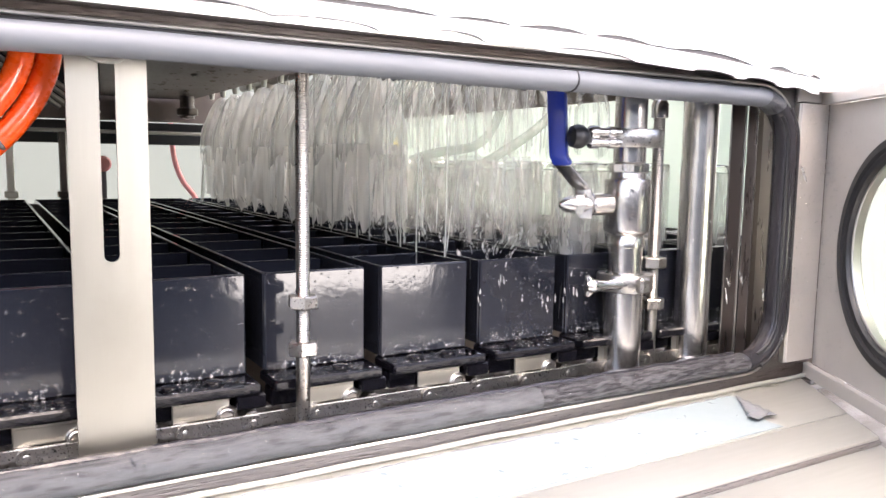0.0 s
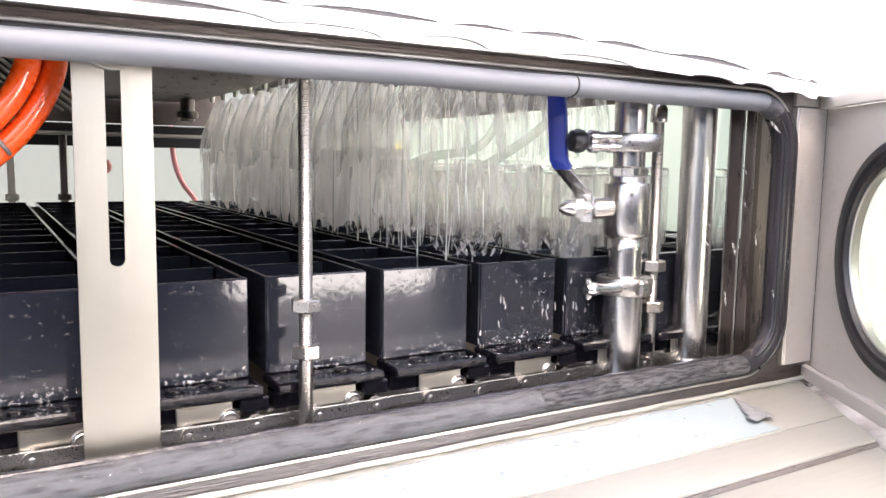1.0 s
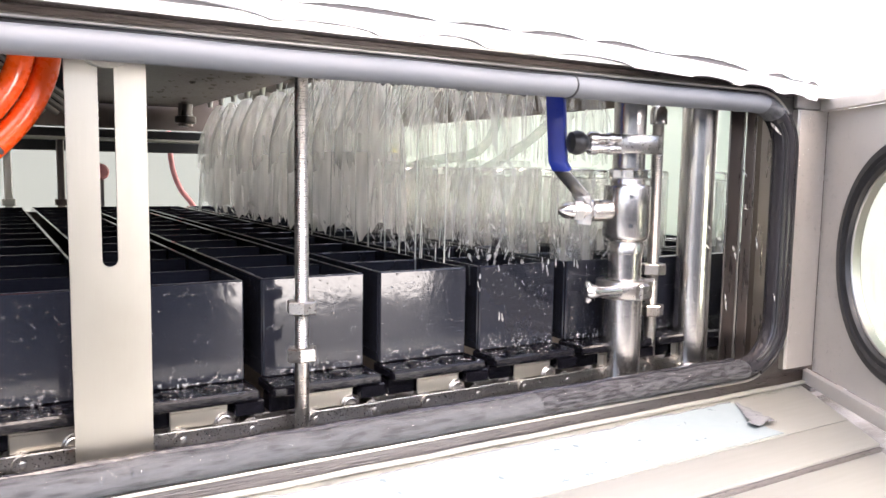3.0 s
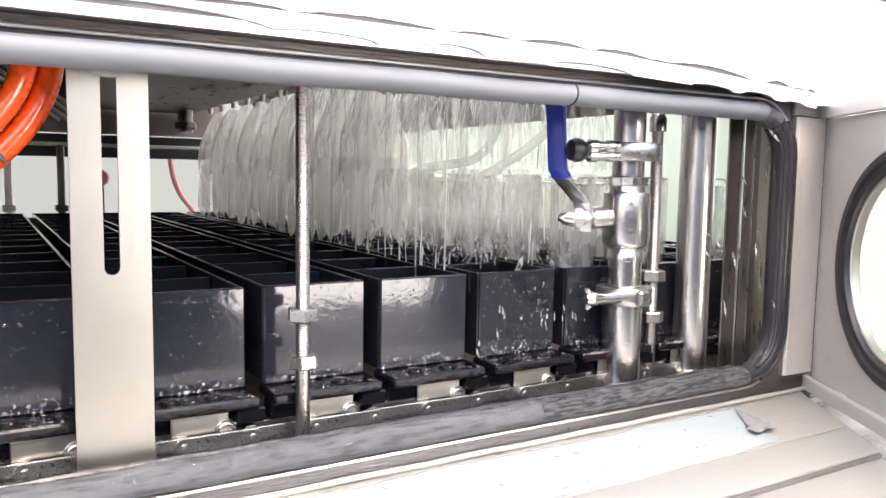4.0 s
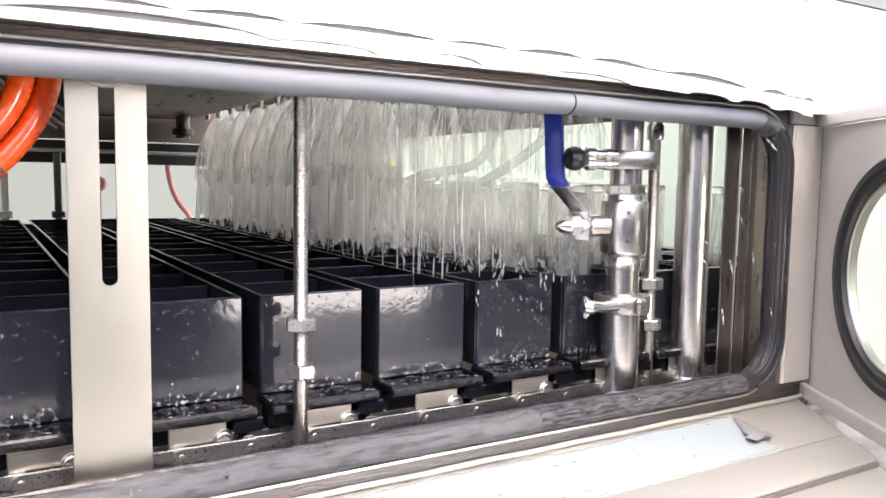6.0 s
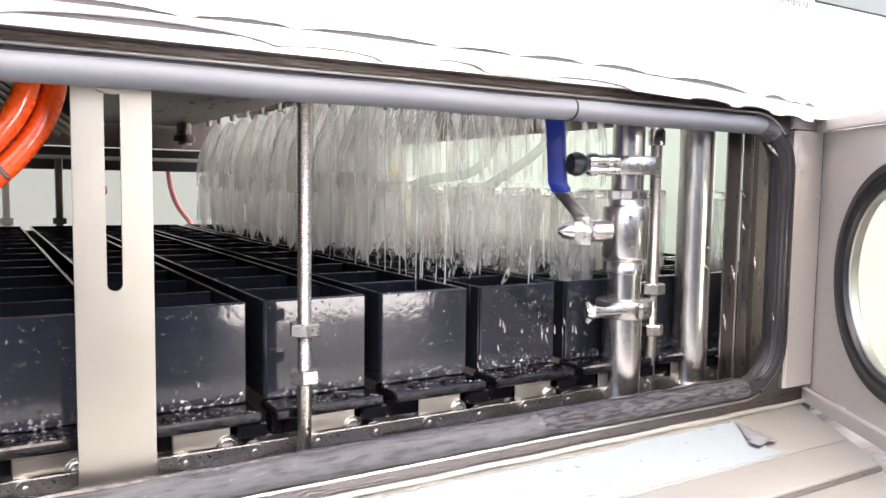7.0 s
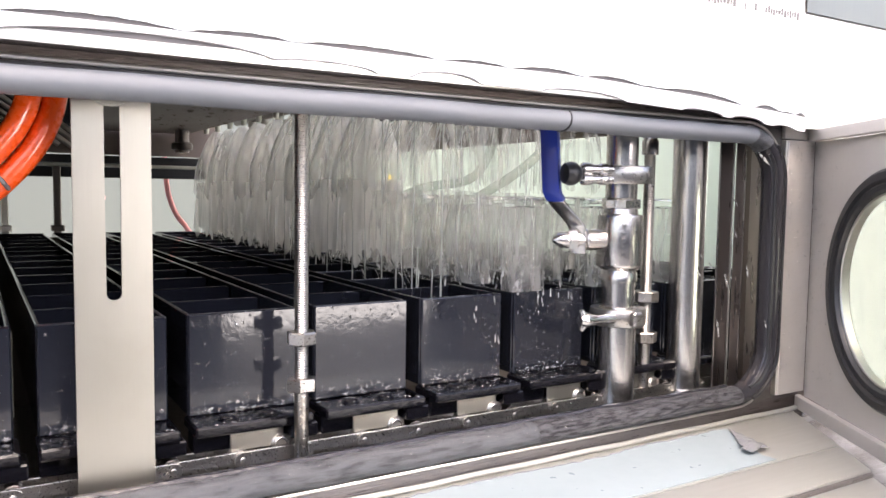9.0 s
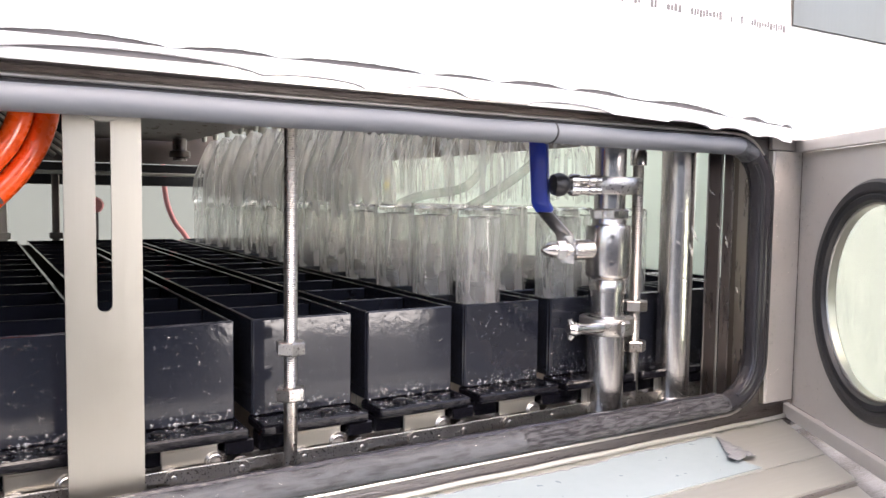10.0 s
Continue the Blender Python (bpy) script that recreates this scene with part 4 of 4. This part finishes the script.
SPRAY = [sheet("spray_veil", veil(40 + v, 0.012, 0.054, 0.152, -0.030, 0.055, 0.08), MIST) for v in range(3)]
CORE = [sheet("spray_core", veil(50 + v, 0.006, 0.030, 0.152, -0.004, 0.020, 0.3, 32), MIST) for v in range(3)]
SPRAY_THIN = [sheet("spray_veil", veil(45 + v, 0.010, 0.044, 0.152, -0.002, 0.03, 0.4), MIST_THIN) for v in range(3)]
CURTAIN = [sheet("falling_curtain", veil(60 + v, 0.051, 0.055, 0.020, -0.124, 0.055, 0.12), MIST_DENSE) for v in range(3)]
CURTAIN_THIN = [sheet("falling_curtain", veil(65 + v, 0.044, 0.050, 0.004, -0.112, 0.075, 0.45), MIST_THIN) for v in range(3)]
RUN = [sheet("running_water", veil(70 + v, 0.0292, 0.0300, 0.001, -0.118, 0.07, 0.55, 48), MIST_THIN) for v in range(3)]
sprays, curtains = [], []
rnd = random.Random(11)
for col in range(2, 4):
    for k in range(NP - 1):
        x, y, a = FX + col * P, Y0 + (k + 0.5) * DY, rnd.uniform(0, 360)
        s = thing("water_spray", "milky curtain of spray water falling from a nozzle", "water spray", "sprays over the bottles", pose(x, y, 0, rz=a))
        if col == 2 and k > 2:
            tagged(part("spray_veil", SPRAY[k % 3], MIST, s), kind="stuff")
            tagged(part("spray_core", CORE[k % 3], MIST, s), kind="stuff")
        else:
            tagged(part("spray_veil", SPRAY_THIN[k % 3], MIST_THIN, s), kind="stuff")
        sprays.append((x, y, a, s))
        if col == 2:
            c = tagged(new("water_curtain", (CURTAIN if k > 2 else CURTAIN_THIN)[k % 3]), "torn curtain of falling water over an empty pocket", "water", "curtains below the sprays", "stuff")
            c.matrix_basis = pose(x, y, 0, rz=a)
            curtains.append((x, y, a, c))
        else:
            c = tagged(new("running_water", RUN[k % 3]), "thin film of water running down a bottle", "water", "water on the bottles", "stuff")
            c.matrix_basis = pose(x, y, 0, rz=a)

for col in range(2, 5):
    n = thing("spray_pipe", "stainless spray pipe with nozzles under the chamber roof", "spray pipe", "spray pipes")
    x = FX + col * P
    part("pipe", lathe(bmesh.new(), [(0.011, 0), (0.011, 1.62)], 16, axis((x, 0.06, 0.205), (0, 1, 0))), DULL, n)
    nz = mesh("nozzle", lathe(bmesh.new(), [(0.012, 0.197), (0.012, 0.180), (0.008, 0.172), (0.006, 0.156)], 12), STEEL)
    for k in range(NP):
        part("nozzle", nz, STEEL, n, m=Matrix.Translation((x, Y0 + (k + 0.5) * DY, 0)))


def jet_lines(seed):
    """Fine jets that leave the nozzle plates and lean away from the valve."""
    rnd = random.Random(seed)
    bm = bmesh.new()
    lean = Vector((-0.86, 0.507, 0))
    for k in range(6):
        for i in range(24):
            p = Vector((FX + 2 * P + rnd.uniform(-0.05, 0.05), Y0 + (k + 0.5) * DY + rnd.uniform(-0.055, 0.055), 0.153))
            u, l, r = rnd.gauss(0.28, 0.18), rnd.uniform(0.055, 0.115), rnd.uniform(0.00045, 0.0009)
            tube(bm, [p + lean * u * l * s + Vector((0, 0, -l * s * (0.8 + 0.2 * s))) for s in (0, 0.35, 0.7, 1)], [r * 0.7, r, r, r * 0.25], 5)
    return bm


def streak(seed, n, spread, h):
    rnd = random.Random(seed)
    bm = bmesh.new()
    for _ in range(n):
        p = Vector((rnd.uniform(-0.02, 0.02), rnd.uniform(-spread, spread), rnd.uniform(-0.04, 0.04)))
        l, r = rnd.uniform(0.4, 1.0) * h, rnd.uniform(0.0004, 0.0010)
        lean = Vector((rnd.uniform(-0.1, 0.1), rnd.uniform(-0.1, 0.1), 1)).normalized()
        tube(bm, [p + lean * l * s for s in (-0.5, -0.2, 0.15, 0.4, 0.5)], [r * 0.2, r * 0.8, r, r * 0.8, r * 0.2], 6)
    return bm


jets = tagged(new("nozzle_jets", mesh("nozzle_jets", jet_lines(5), JET, 80)), "fine white water jets fanning from the nearest nozzles", "water jets", kind="stuff")

for pts, r in ((((0.60, 1.0, -0.03), (0.70, 1.0, 0.015), (0.7946, 1.0, 0.0592), (0.8538, 1.0, 0.1147), (0.87, 1.0, 0.2)), 0.011), (((0.70, 0.766, -0.03), (0.80, 0.766, 0.012), (0.922, 0.766, 0.0365), (0.976, 0.766, 0.110), (0.978, 0.766, 0.2)), 0.010),
               (((0.71, 0.532, -0.04), (0.815, 0.532, 0.012), (0.900, 0.532, 0.062), (0.947, 0.532, 0.112), (0.965, 0.532, 0.2)), 0.009)):
    h = thing("grey_hose", "curved translucent grey hose behind the bottles", "hose", "grey hoses")
    part("hose", tube(bmesh.new(), curve(pts, 10), r, 12), HOSE, h)
cr = thing("blue_crate", "small blue plastic crate beyond the chamber", "crate")
for i in range(4):
    part("slat", boxes(2.60, 2.86, 1.75, 1.76, -0.40 + 0.05 * i, -0.365 + 0.05 * i, 0.003), BLUE, cr)
for x in (2.60, 2.84):
    part("post", boxes(x, x + 0.02, 1.761, 1.78, -1.25, -0.2, 0.003), BLUE, cr)

def splash_bits(seed):
    """Torn curled flakes of water thrown up where the spray strikes a carrier."""
    rnd = random.Random(seed)
    verts, faces = [], []
    for _ in range(26):
        a, q = rnd.uniform(0, 6.28), rnd.uniform(0.005, 0.058)
        p = Vector((q * math.cos(a), q * math.sin(a), rnd.uniform(-0.02, 0.045) * rnd.random()))
        b = rnd.uniform(0, 6.28)
        side, up = Vector((math.cos(b), math.sin(b), 0)), Vector((0.5 * math.cos(a), 0.5 * math.sin(a), 1)).normalized()
        w, h = rnd.uniform(0.002, 0.007), rnd.uniform(0.006, 0.022)
        out, n0 = side.cross(up), len(verts)
        for t in (-0.5, -0.2, 0.15, 0.5):
            ww = w * (1 - (2 * abs(t)) ** 2 * 0.85) * rnd.uniform(0.7, 1.3)
            for e in (-1, 0, 1):
                verts.append(p + side * ww * e * 0.5 + up * h * t + out * (0.25 * w * (1 - e * e) + 0.3 * h * t * t))
        for j in range(3):
            for e in range(2):
                v0 = n0 + 3 * j + e
                faces.append((v0, v0 + 1, v0 + 4, v0 + 3))
    return verts, faces


bursts = []
SB = [sheet("water_splash", splash_bits(70 + v), SPLASH) for v in range(4)]
for col in (2, 3):
    for k in range(11):
        x, y = FX + col * P - 0.01, Y0 + (k + 0.5) * DY
        f = tagged(new("water_splash", SB[(k + col) % 4]), "torn white water splashing on the carrier tops", "water", "splashes", "stuff")
        f.matrix_basis = pose(x, y, TOP + 0.008)
        bursts.append((x, y, f))

threads = []
for i in range(13):
    x, y = 0.47 + 0.03 * rnd.random(), 0.14 + 0.055 * i + 0.03 * rnd.random()
    pts = [Vector((0.0012 * math.sin(3.0 * s + i), 0, 0.145 - 0.29 * s)) for s in (k / 9 for k in range(10))]
    f = tagged(new("water_thread", mesh("water_thread", tube(bmesh.new(), pts, [0.0008 + 0.0005 * ((i * 7 + k * 3) % 5) / 5 for k in range(10)], 6), THREAD, 80)), "thin unbroken thread of falling water", "water", "water threads")
    f.matrix_basis = pose(x, y, 0)
    threads.append((x, y, f))

falls = []
FALL = [mesh("water_streaks", streak(80 + v, 7, 0.05, 0.075), JET, 80) for v in range(4)]
for i in range(14):
    x, y = FX + 2 * P - 0.045 + 0.03 * rnd.random() + (i % 2) * 0.09, 0.13 + (i // 2) * 0.105
    f = tagged(new("falling_water", FALL[i % 4]), "cluster of thin falling water streaks over the carriers", "water", "falling water", "stuff")
    f.matrix_basis = pose(x, y, 0.0)
    falls.append((x, y, rnd.random(), rnd.uniform(1.7, 2.3), f))
drips = []


def drip_bits(seed):
    """A handful of torn drops that drip down the carrier fronts."""
    rnd = random.Random(seed)
    bm = bmesh.new()
    for _ in range(7):
        p = Vector((rnd.uniform(-0.035, 0.035), rnd.uniform(-0.006, 0.004), rnd.uniform(-0.03, 0.03)))
        l, r = rnd.uniform(0.003, 0.013), 0.0004 + 0.0012 * rnd.random() ** 2
        d = Vector((rnd.uniform(-0.25, 0.25), 0, 1)).normalized()
        tube(bm, [p, p + d * l * 0.3, p + d * l * 0.7, p + d * l], [r * 0.4, r, r * 0.7, r * 0.1], 6)
    return bm


DRIP = [mesh("drip_drops", drip_bits(120 + v), SPLASH, 80) for v in range(3)]
for i in range(5):
    f = tagged(new("dripping_water", DRIP[i % 3]), "torn drops of water dripping past the carrier fronts", "water", "dripping water", "stuff")
    drips.append((0.50 + 0.036 * i + 0.02 * rnd.random(), 0.083, rnd.random(), f))

splash = []
SPL = [mesh("flying_drop", tube(bmesh.new(), [(0, 0, h * (s - 0.5)) for s in (0, 0.2, 0.5, 0.8, 1)], [r * q for q in (0.2, 0.8, 1, 0.8, 0.2)], 7), SPLASH, 80) for r, h in ((0.0011, 0.016), (0.0016, 0.026), (0.0008, 0.012))]
for i in range(16):
    f = tagged(new("flying_drop", SPL[i % 3]), "bright water drop thrown off the machine", "water", "flying drops", "stuff")
    splash.append((0.74 + 0.17 * rnd.random(), -0.045 if i % 5 == 4 else 0.034, 0.02 - 0.16 * rnd.random(), rnd.random(), rnd.uniform(0.7, 1.4), f))


# ---------- drops on wet surfaces ----------
def drops(seed, n, place, r0, r1, flat=0.45, material=DROP):
    """Small water domes; place gives a spot and its normal."""
    rnd = random.Random(seed)
    verts, faces = [], []
    for _ in range(n):
        p, nm = place(rnd)
        q = Vector(nm).to_track_quat("Z", "Y").to_matrix()
        r = r0 + (r1 - r0) * rnd.random() ** 3
        ax, ay = rnd.uniform(0.75, 1.3), rnd.uniform(0.75, 1.3)
        base = len(verts)
        for rr, h in ((1.0, 0.0), (0.72, 0.62)):
            for i in range(7):
                a = 2 * math.pi * i / 7
                verts.append(Vector(p) + q @ Vector((r * rr * ax * math.cos(a), r * rr * ay * math.sin(a), r * flat * h)))
        verts.append(Vector(p) + q @ Vector((0, 0, r * flat)))
        for i in range(7):
            j = (i + 1) % 7
            faces.append((base + i, base + j, base + 7 + j, base + 7 + i))
            faces.append((base + 7 + i, base + 7 + j, base + 14))
    me = bpy.data.meshes.new("water_drops")
    me.from_pydata(verts, [], faces)
    me.polygons.foreach_set("use_smooth", [True] * len(faces))
    me.materials.append(material)
    return me


def on_carrier(rnd):
    u = rnd.random()
    if u < 0.42:
        return (rnd.uniform(-HW + 0.003, HW - 0.003), Y0, BOT + 0.004 + (TOP - BOT - 0.007) * rnd.random()), (0, -1, 0)
    if u < 0.62:
        return (rnd.uniform(-HW + 0.003, HW - 0.003), Y0, BOT + 0.002 + 0.018 * rnd.random() ** 2), (0, -1, 0)
    if u < 0.78:
        return (rnd.choice((-1, 1)) * (HW - 0.002), Y0 + 0.01 + 0.7 * rnd.random() ** 1.5, TOP - 0.0006), (0, 0, 1)
    if u < 0.84:
        return (rnd.uniform(-HW, HW), Y0 + 0.0025, TOP - 0.0002), (0, 0, 1)
    if u < 0.90:
        return (rnd.uniform(-HW, HW), Y0 + DY * rnd.randint(1, 5), TOP - 0.003), (0, 0, 1)
    return (rnd.uniform(-HW, HW), rnd.uniform(0.059, 0.094), BOT - 0.0006), (0, 0, 1)


dm = [drops(200 + v, 560, on_carrier, 0.0003, 0.0017, 0.5, PALE_DROP) for v in range(5)]
pd = [drops(240 + v, 16, lambda r: ((r.uniform(-HW + 0.004, HW - 0.004), r.uniform(0.062, 0.091), BOT - 0.0006), (0, 0, 1)), 0.003, 0.012, 0.08) for v in range(3)]
def on_foot(r):
    if r.random() < 0.45:
        return (r.uniform(-HW + 0.003, HW - 0.003), Y0, BOT + 0.001 + 0.012 * r.random() ** 2), (0, -1, 0)
    return (r.uniform(-HW, HW), r.uniform(0.060, 0.0945), BOT - 0.0006), (0, 0, 1)


fm = [drops(260 + v, 150, on_foot, 0.0004, 0.0022, 0.4, GLINT_BEAD) for v in range(3)]
for i, (x, c) in enumerate(carriers):
    tagged(part("beading", dm[i % 5], DROP, c, "clear water drops"), kind="stuff")
    tagged(part("glint_beading", fm[i % 3], GLINT_BEAD, c, "white water beads for the wet sparkle on the foot"), kind="stuff")
    tagged(part("puddle", pd[i % 3], DROP, c, "flat water puddles on the foot"), kind="stuff")


def wet(name, seed, n, place, r0, r1, label, flat=0.45):
    return tagged(new(name, drops(seed, n, place, r0, r1, flat)), label, "water drops", kind="stuff")


wet("water_drops", 301, 560, lambda r: ((r.uniform(0.906, 0.958), -0.0156, 0.074 - 0.33 * r.random() ** 1.5), (0, -1, 0)), 0.0010, 0.0034, "clear drops on the hinge strip", 0.75)
dn = Vector((math.sin(radians(238.5)), -math.cos(radians(238.5)), 0))
du = Vector((math.cos(radians(238.5)), math.sin(radians(238.5)), 0))
wet("water_drops", 302, 560, lambda r: (Vector((0.962, -0.016, r.uniform(-0.262, 0.075))) + du * (0.003 + 0.075 * r.random() ** 2.2) + dn * 0.0012, dn), 0.0008, 0.0030, "clear drops on the open door", 0.75)


def on_pane(r):
    a, q = 2 * math.pi * r.random(), 0.107 * math.sqrt(r.random())
    return Vector((0.962, -0.016, -0.0985 + q * math.sin(a))) + du * (0.195 + q * math.cos(a)) - dn * 0.0093, dn


wet("water_drops", 312, 260, on_pane, 0.0005, 0.0024, "clear drops on the round glass pane")


def on_seal(r):
    a = r.uniform(20, 110)
    x = r.uniform(OX0 + 0.1, OX1 - 0.06)
    return (x, -0.006 - 0.016 * math.cos(radians(a)), OZ0 + 0.0122 * math.sin(radians(a))), (0, -math.cos(radians(a)), math.sin(radians(a)))


wet("water_drops", 303, 520, on_seal, 0.0005, 0.0026, "water beads lying along the lower gasket", 0.3)
wet("water_drops", 304, 46, lambda r: ((r.uniform(0.3, 0.85), -0.008 + 0.004 * r.random(), OZ1 - 0.0121), (0, 0, -1)), 0.001, 0.003, "water beads hanging under the upper gasket", 0.8)
wet("water_drops", 305, 60, lambda r: ((OX1 - 0.002 + 0.006 * r.random(), -0.0212, r.uniform(-0.2, 0.03)), (-0.5, -1, 0)), 0.0005, 0.0018, "fine drops on the side of the gasket")
wet("water_drops", 306, 260, lambda r: ((r.uniform(-0.1, 0.86), r.uniform(0.006, 0.058), -0.2584), (0, 0, 1)), 0.001, 0.005, "water puddles on the sill", 0.2)


def on_pipe(cx, cy, rad, z0, z1):
    def f(r):
        a = radians(r.uniform(150, 330))
        n = Vector((math.cos(a), math.sin(a), 0))
        return Vector((cx, cy, r.uniform(z0, z1))) + n * rad, n
    return f


wet("water_drops", 307, 90, on_pipe(0.8125, 0.066, 0.0226, -0.25, 0.08), 0.0005, 0.0019, "drops on the support pipe")
wet("water_drops", 308, 40, on_pipe(0.684, 0.060, 0.0229, -0.25, -0.165), 0.0005, 0.0019, "drops on the lower valve pipe")
wet("water_drops", 309, 40, on_pipe(0.684, 0.060, 0.0286, -0.08, -0.025), 0.0005, 0.0016, "drops on the valve body")
wet("water_drops", 310, 40, on_pipe(0.684, 0.060, 0.0346, 0.026, 0.042), 0.0005, 0.0018, "drops on the upper clamp")
wet("water_drops", 311, 70, lambda r: ((0.881, r.uniform(0.006, 0.05), r.uniform(-0.25, 0.07)), (-1, 0, 0)), 0.0004, 0.0015, "fine drops on the jamb")

def on_chain(r):
    if r.random() < 0.6:
        return (r.uniform(-0.4, 1.0), 0.0608, CZ + r.uniform(-0.007, 0.007)), (0, -1, 0.2)
    return (r.uniform(-0.4, 1.0), r.uniform(0.0615, 0.0665), CZ + 0.0083), (0, 0, 1)


tagged(part("beading", drops(330, 330, on_chain, 0.0005, 0.0026), DROP, chain, "clear water drops"), kind="stuff")
wet("water_drops", 331, 240, lambda r: ((r.uniform(0.0, 0.93), -0.0225 + 0.010 * r.random(), -0.2859), (0, 0, 1)), 0.0008, 0.0036, "water beads at the back of the drip tray", 0.3)
wet("water_drops", 332, 120, lambda r: ((0.30 + 0.2 * r.random(), 0.2 + 1.2 * r.random(), 0.1549), (0, 0, -1)), 0.002, 0.008, "beads hanging under the baffle", 0.6)

# ---------- motion ----------

STEP = [(0, 0), (8.4, 0), (8.5, 0.015), (8.6, 0.10), (8.7, 0.21), (8.8, 0.33), (8.9, 0.46), (9.0, 0.57), (9.1, 0.71), (9.2, 0.835), (9.3, 0.96), (9.4, 1.0), (10, 1.0)]


def motions():
    walk(chain, [(t, pose(-P * s, 0, 0)) for t, s in STEP])
    for x, c in carriers:
        walk(c, [(t, pose(x - P * s, 0, 0)) for t, s in STEP])
    for p, b in bottles:
        walk(b, [(t, pose(p.x - P * s, p.y, p.z)) for t, s in STEP])
    # streaks fall again and again from the nozzles into the carriers
    for x, y, ph, speed, f in falls:
        rows, t, last = [], -ph * 0.36 / speed, 9.35 + 0.1 * ph
        while t < last:
            t1 = t + 0.36 / speed
            if t >= 0:
                rows.append((t, pose(x, y, 0.17)))
            elif not rows:
                rows.append((0, pose(x, y, 0.17 + t * speed)))
            rows.append((t1 - 0.04, pose(x, y, 0.17 - 0.36 + 0.04 * speed)))
            t = t1
        rows.append((10, pose(x, y, -0.3)))
        walk(f, tidy(rows))
    # each splash jumps about its pocket, then dies away below
    rs = random.Random(31)
    for x, y, f in bursts:
        t, a, rows = 0.0, rs.uniform(0, 360), []
        while t < 9.25:
            a += rs.uniform(-70, 70)
            rows.append((t, pose(x + rs.uniform(-0.012, 0.012), y + rs.uniform(-0.015, 0.015), TOP + rs.uniform(0.0, 0.016), rz=a)))
            t += 0.2
        walk(f, rows + [(9.45, pose(x, y, TOP - 0.05, rz=a)), (10, pose(x, y, TOP - 0.05, rz=a))])
    # the threads break off after the carriers have moved on
    for i, (x, y, f) in enumerate(threads):
        t0 = 9.2 + 0.02 * i
        walk(f, [(0, pose(x, y, 0)), (t0, pose(x, y, 0)), (t0 + 0.1, pose(x, y, -0.12)), (t0 + 0.2, pose(x, y, -0.42)), (10, pose(x, y, -0.43))])
    # drops fly off to the side of the opening, one after another
    for x, y, z0, ph, speed, f in splash:
        rows, t = [], -ph * 0.5
        while t < 10:
            for s in (0, 0.15, 0.3, 0.46):
                if 0 <= t + s < 9.97:
                    fall = math.degrees(math.atan2(0.3 * speed, 0.25 + 2.4 * s))
                    rows.append((t + s, pose(x + 0.3 * s * speed, y, 0.05 + z0 - 0.25 * s - 1.2 * s * s, ry=-fall)))
            t += 0.5
        rows = [(0, rows[0][1])] + rows + [(10, rows[-1][1])]
        walk(f, tidy(rows))
    # drops run down past the carrier fronts until the bottles stand below the spray
    for x, y, ph, f in drips:
        rows, t = [(0, pose(x, y, -0.13 - 0.06 * ph))], 0.12 + 0.2 * ph
        while t < 9.1:
            rows += [(t, pose(x, y, -0.105)), (t + 0.14, pose(x, y, -0.145)), (t + 0.24, pose(x, y, -0.205))]
            t += 0.3
        walk(f, tidy(rows + [(9.5, pose(x, y, -0.33)), (10, pose(x, y, -0.33))]))
    # the sprays shiver; the curtains under them give out as the bottles arrive
    for i, (x, y, a, f) in enumerate(sprays):
        walk(f, [(0.2 * j, pose(x, y, 0.002 * rs.random(), rz=a + rs.uniform(-16, 16))) for j in range(51)])
    for i, (x, y, a, f) in enumerate(curtains):
        rows = [(0.2 * j, pose(x, y, 0.004 * rs.random(), rz=a + rs.uniform(-16, 16))) for j in range(46)]
        t0 = 9.04 + 0.012 * i
        walk(f, rows + [(t0, pose(x, y, 0, rz=a)), (t0 + 0.12, pose(x, y, -0.1, rz=a)), (t0 + 0.24, pose(x, y, -0.34, rz=a)), (10, pose(x, y, -0.34, rz=a))])


def tidy(rows):
    """Rows in time order, no two on one instant."""
    out = []
    for t, m in rows:
        if out and frame(t) <= frame(out[-1][0]):
            continue
        out.append((min(t, 10), m))
    return out


motions()
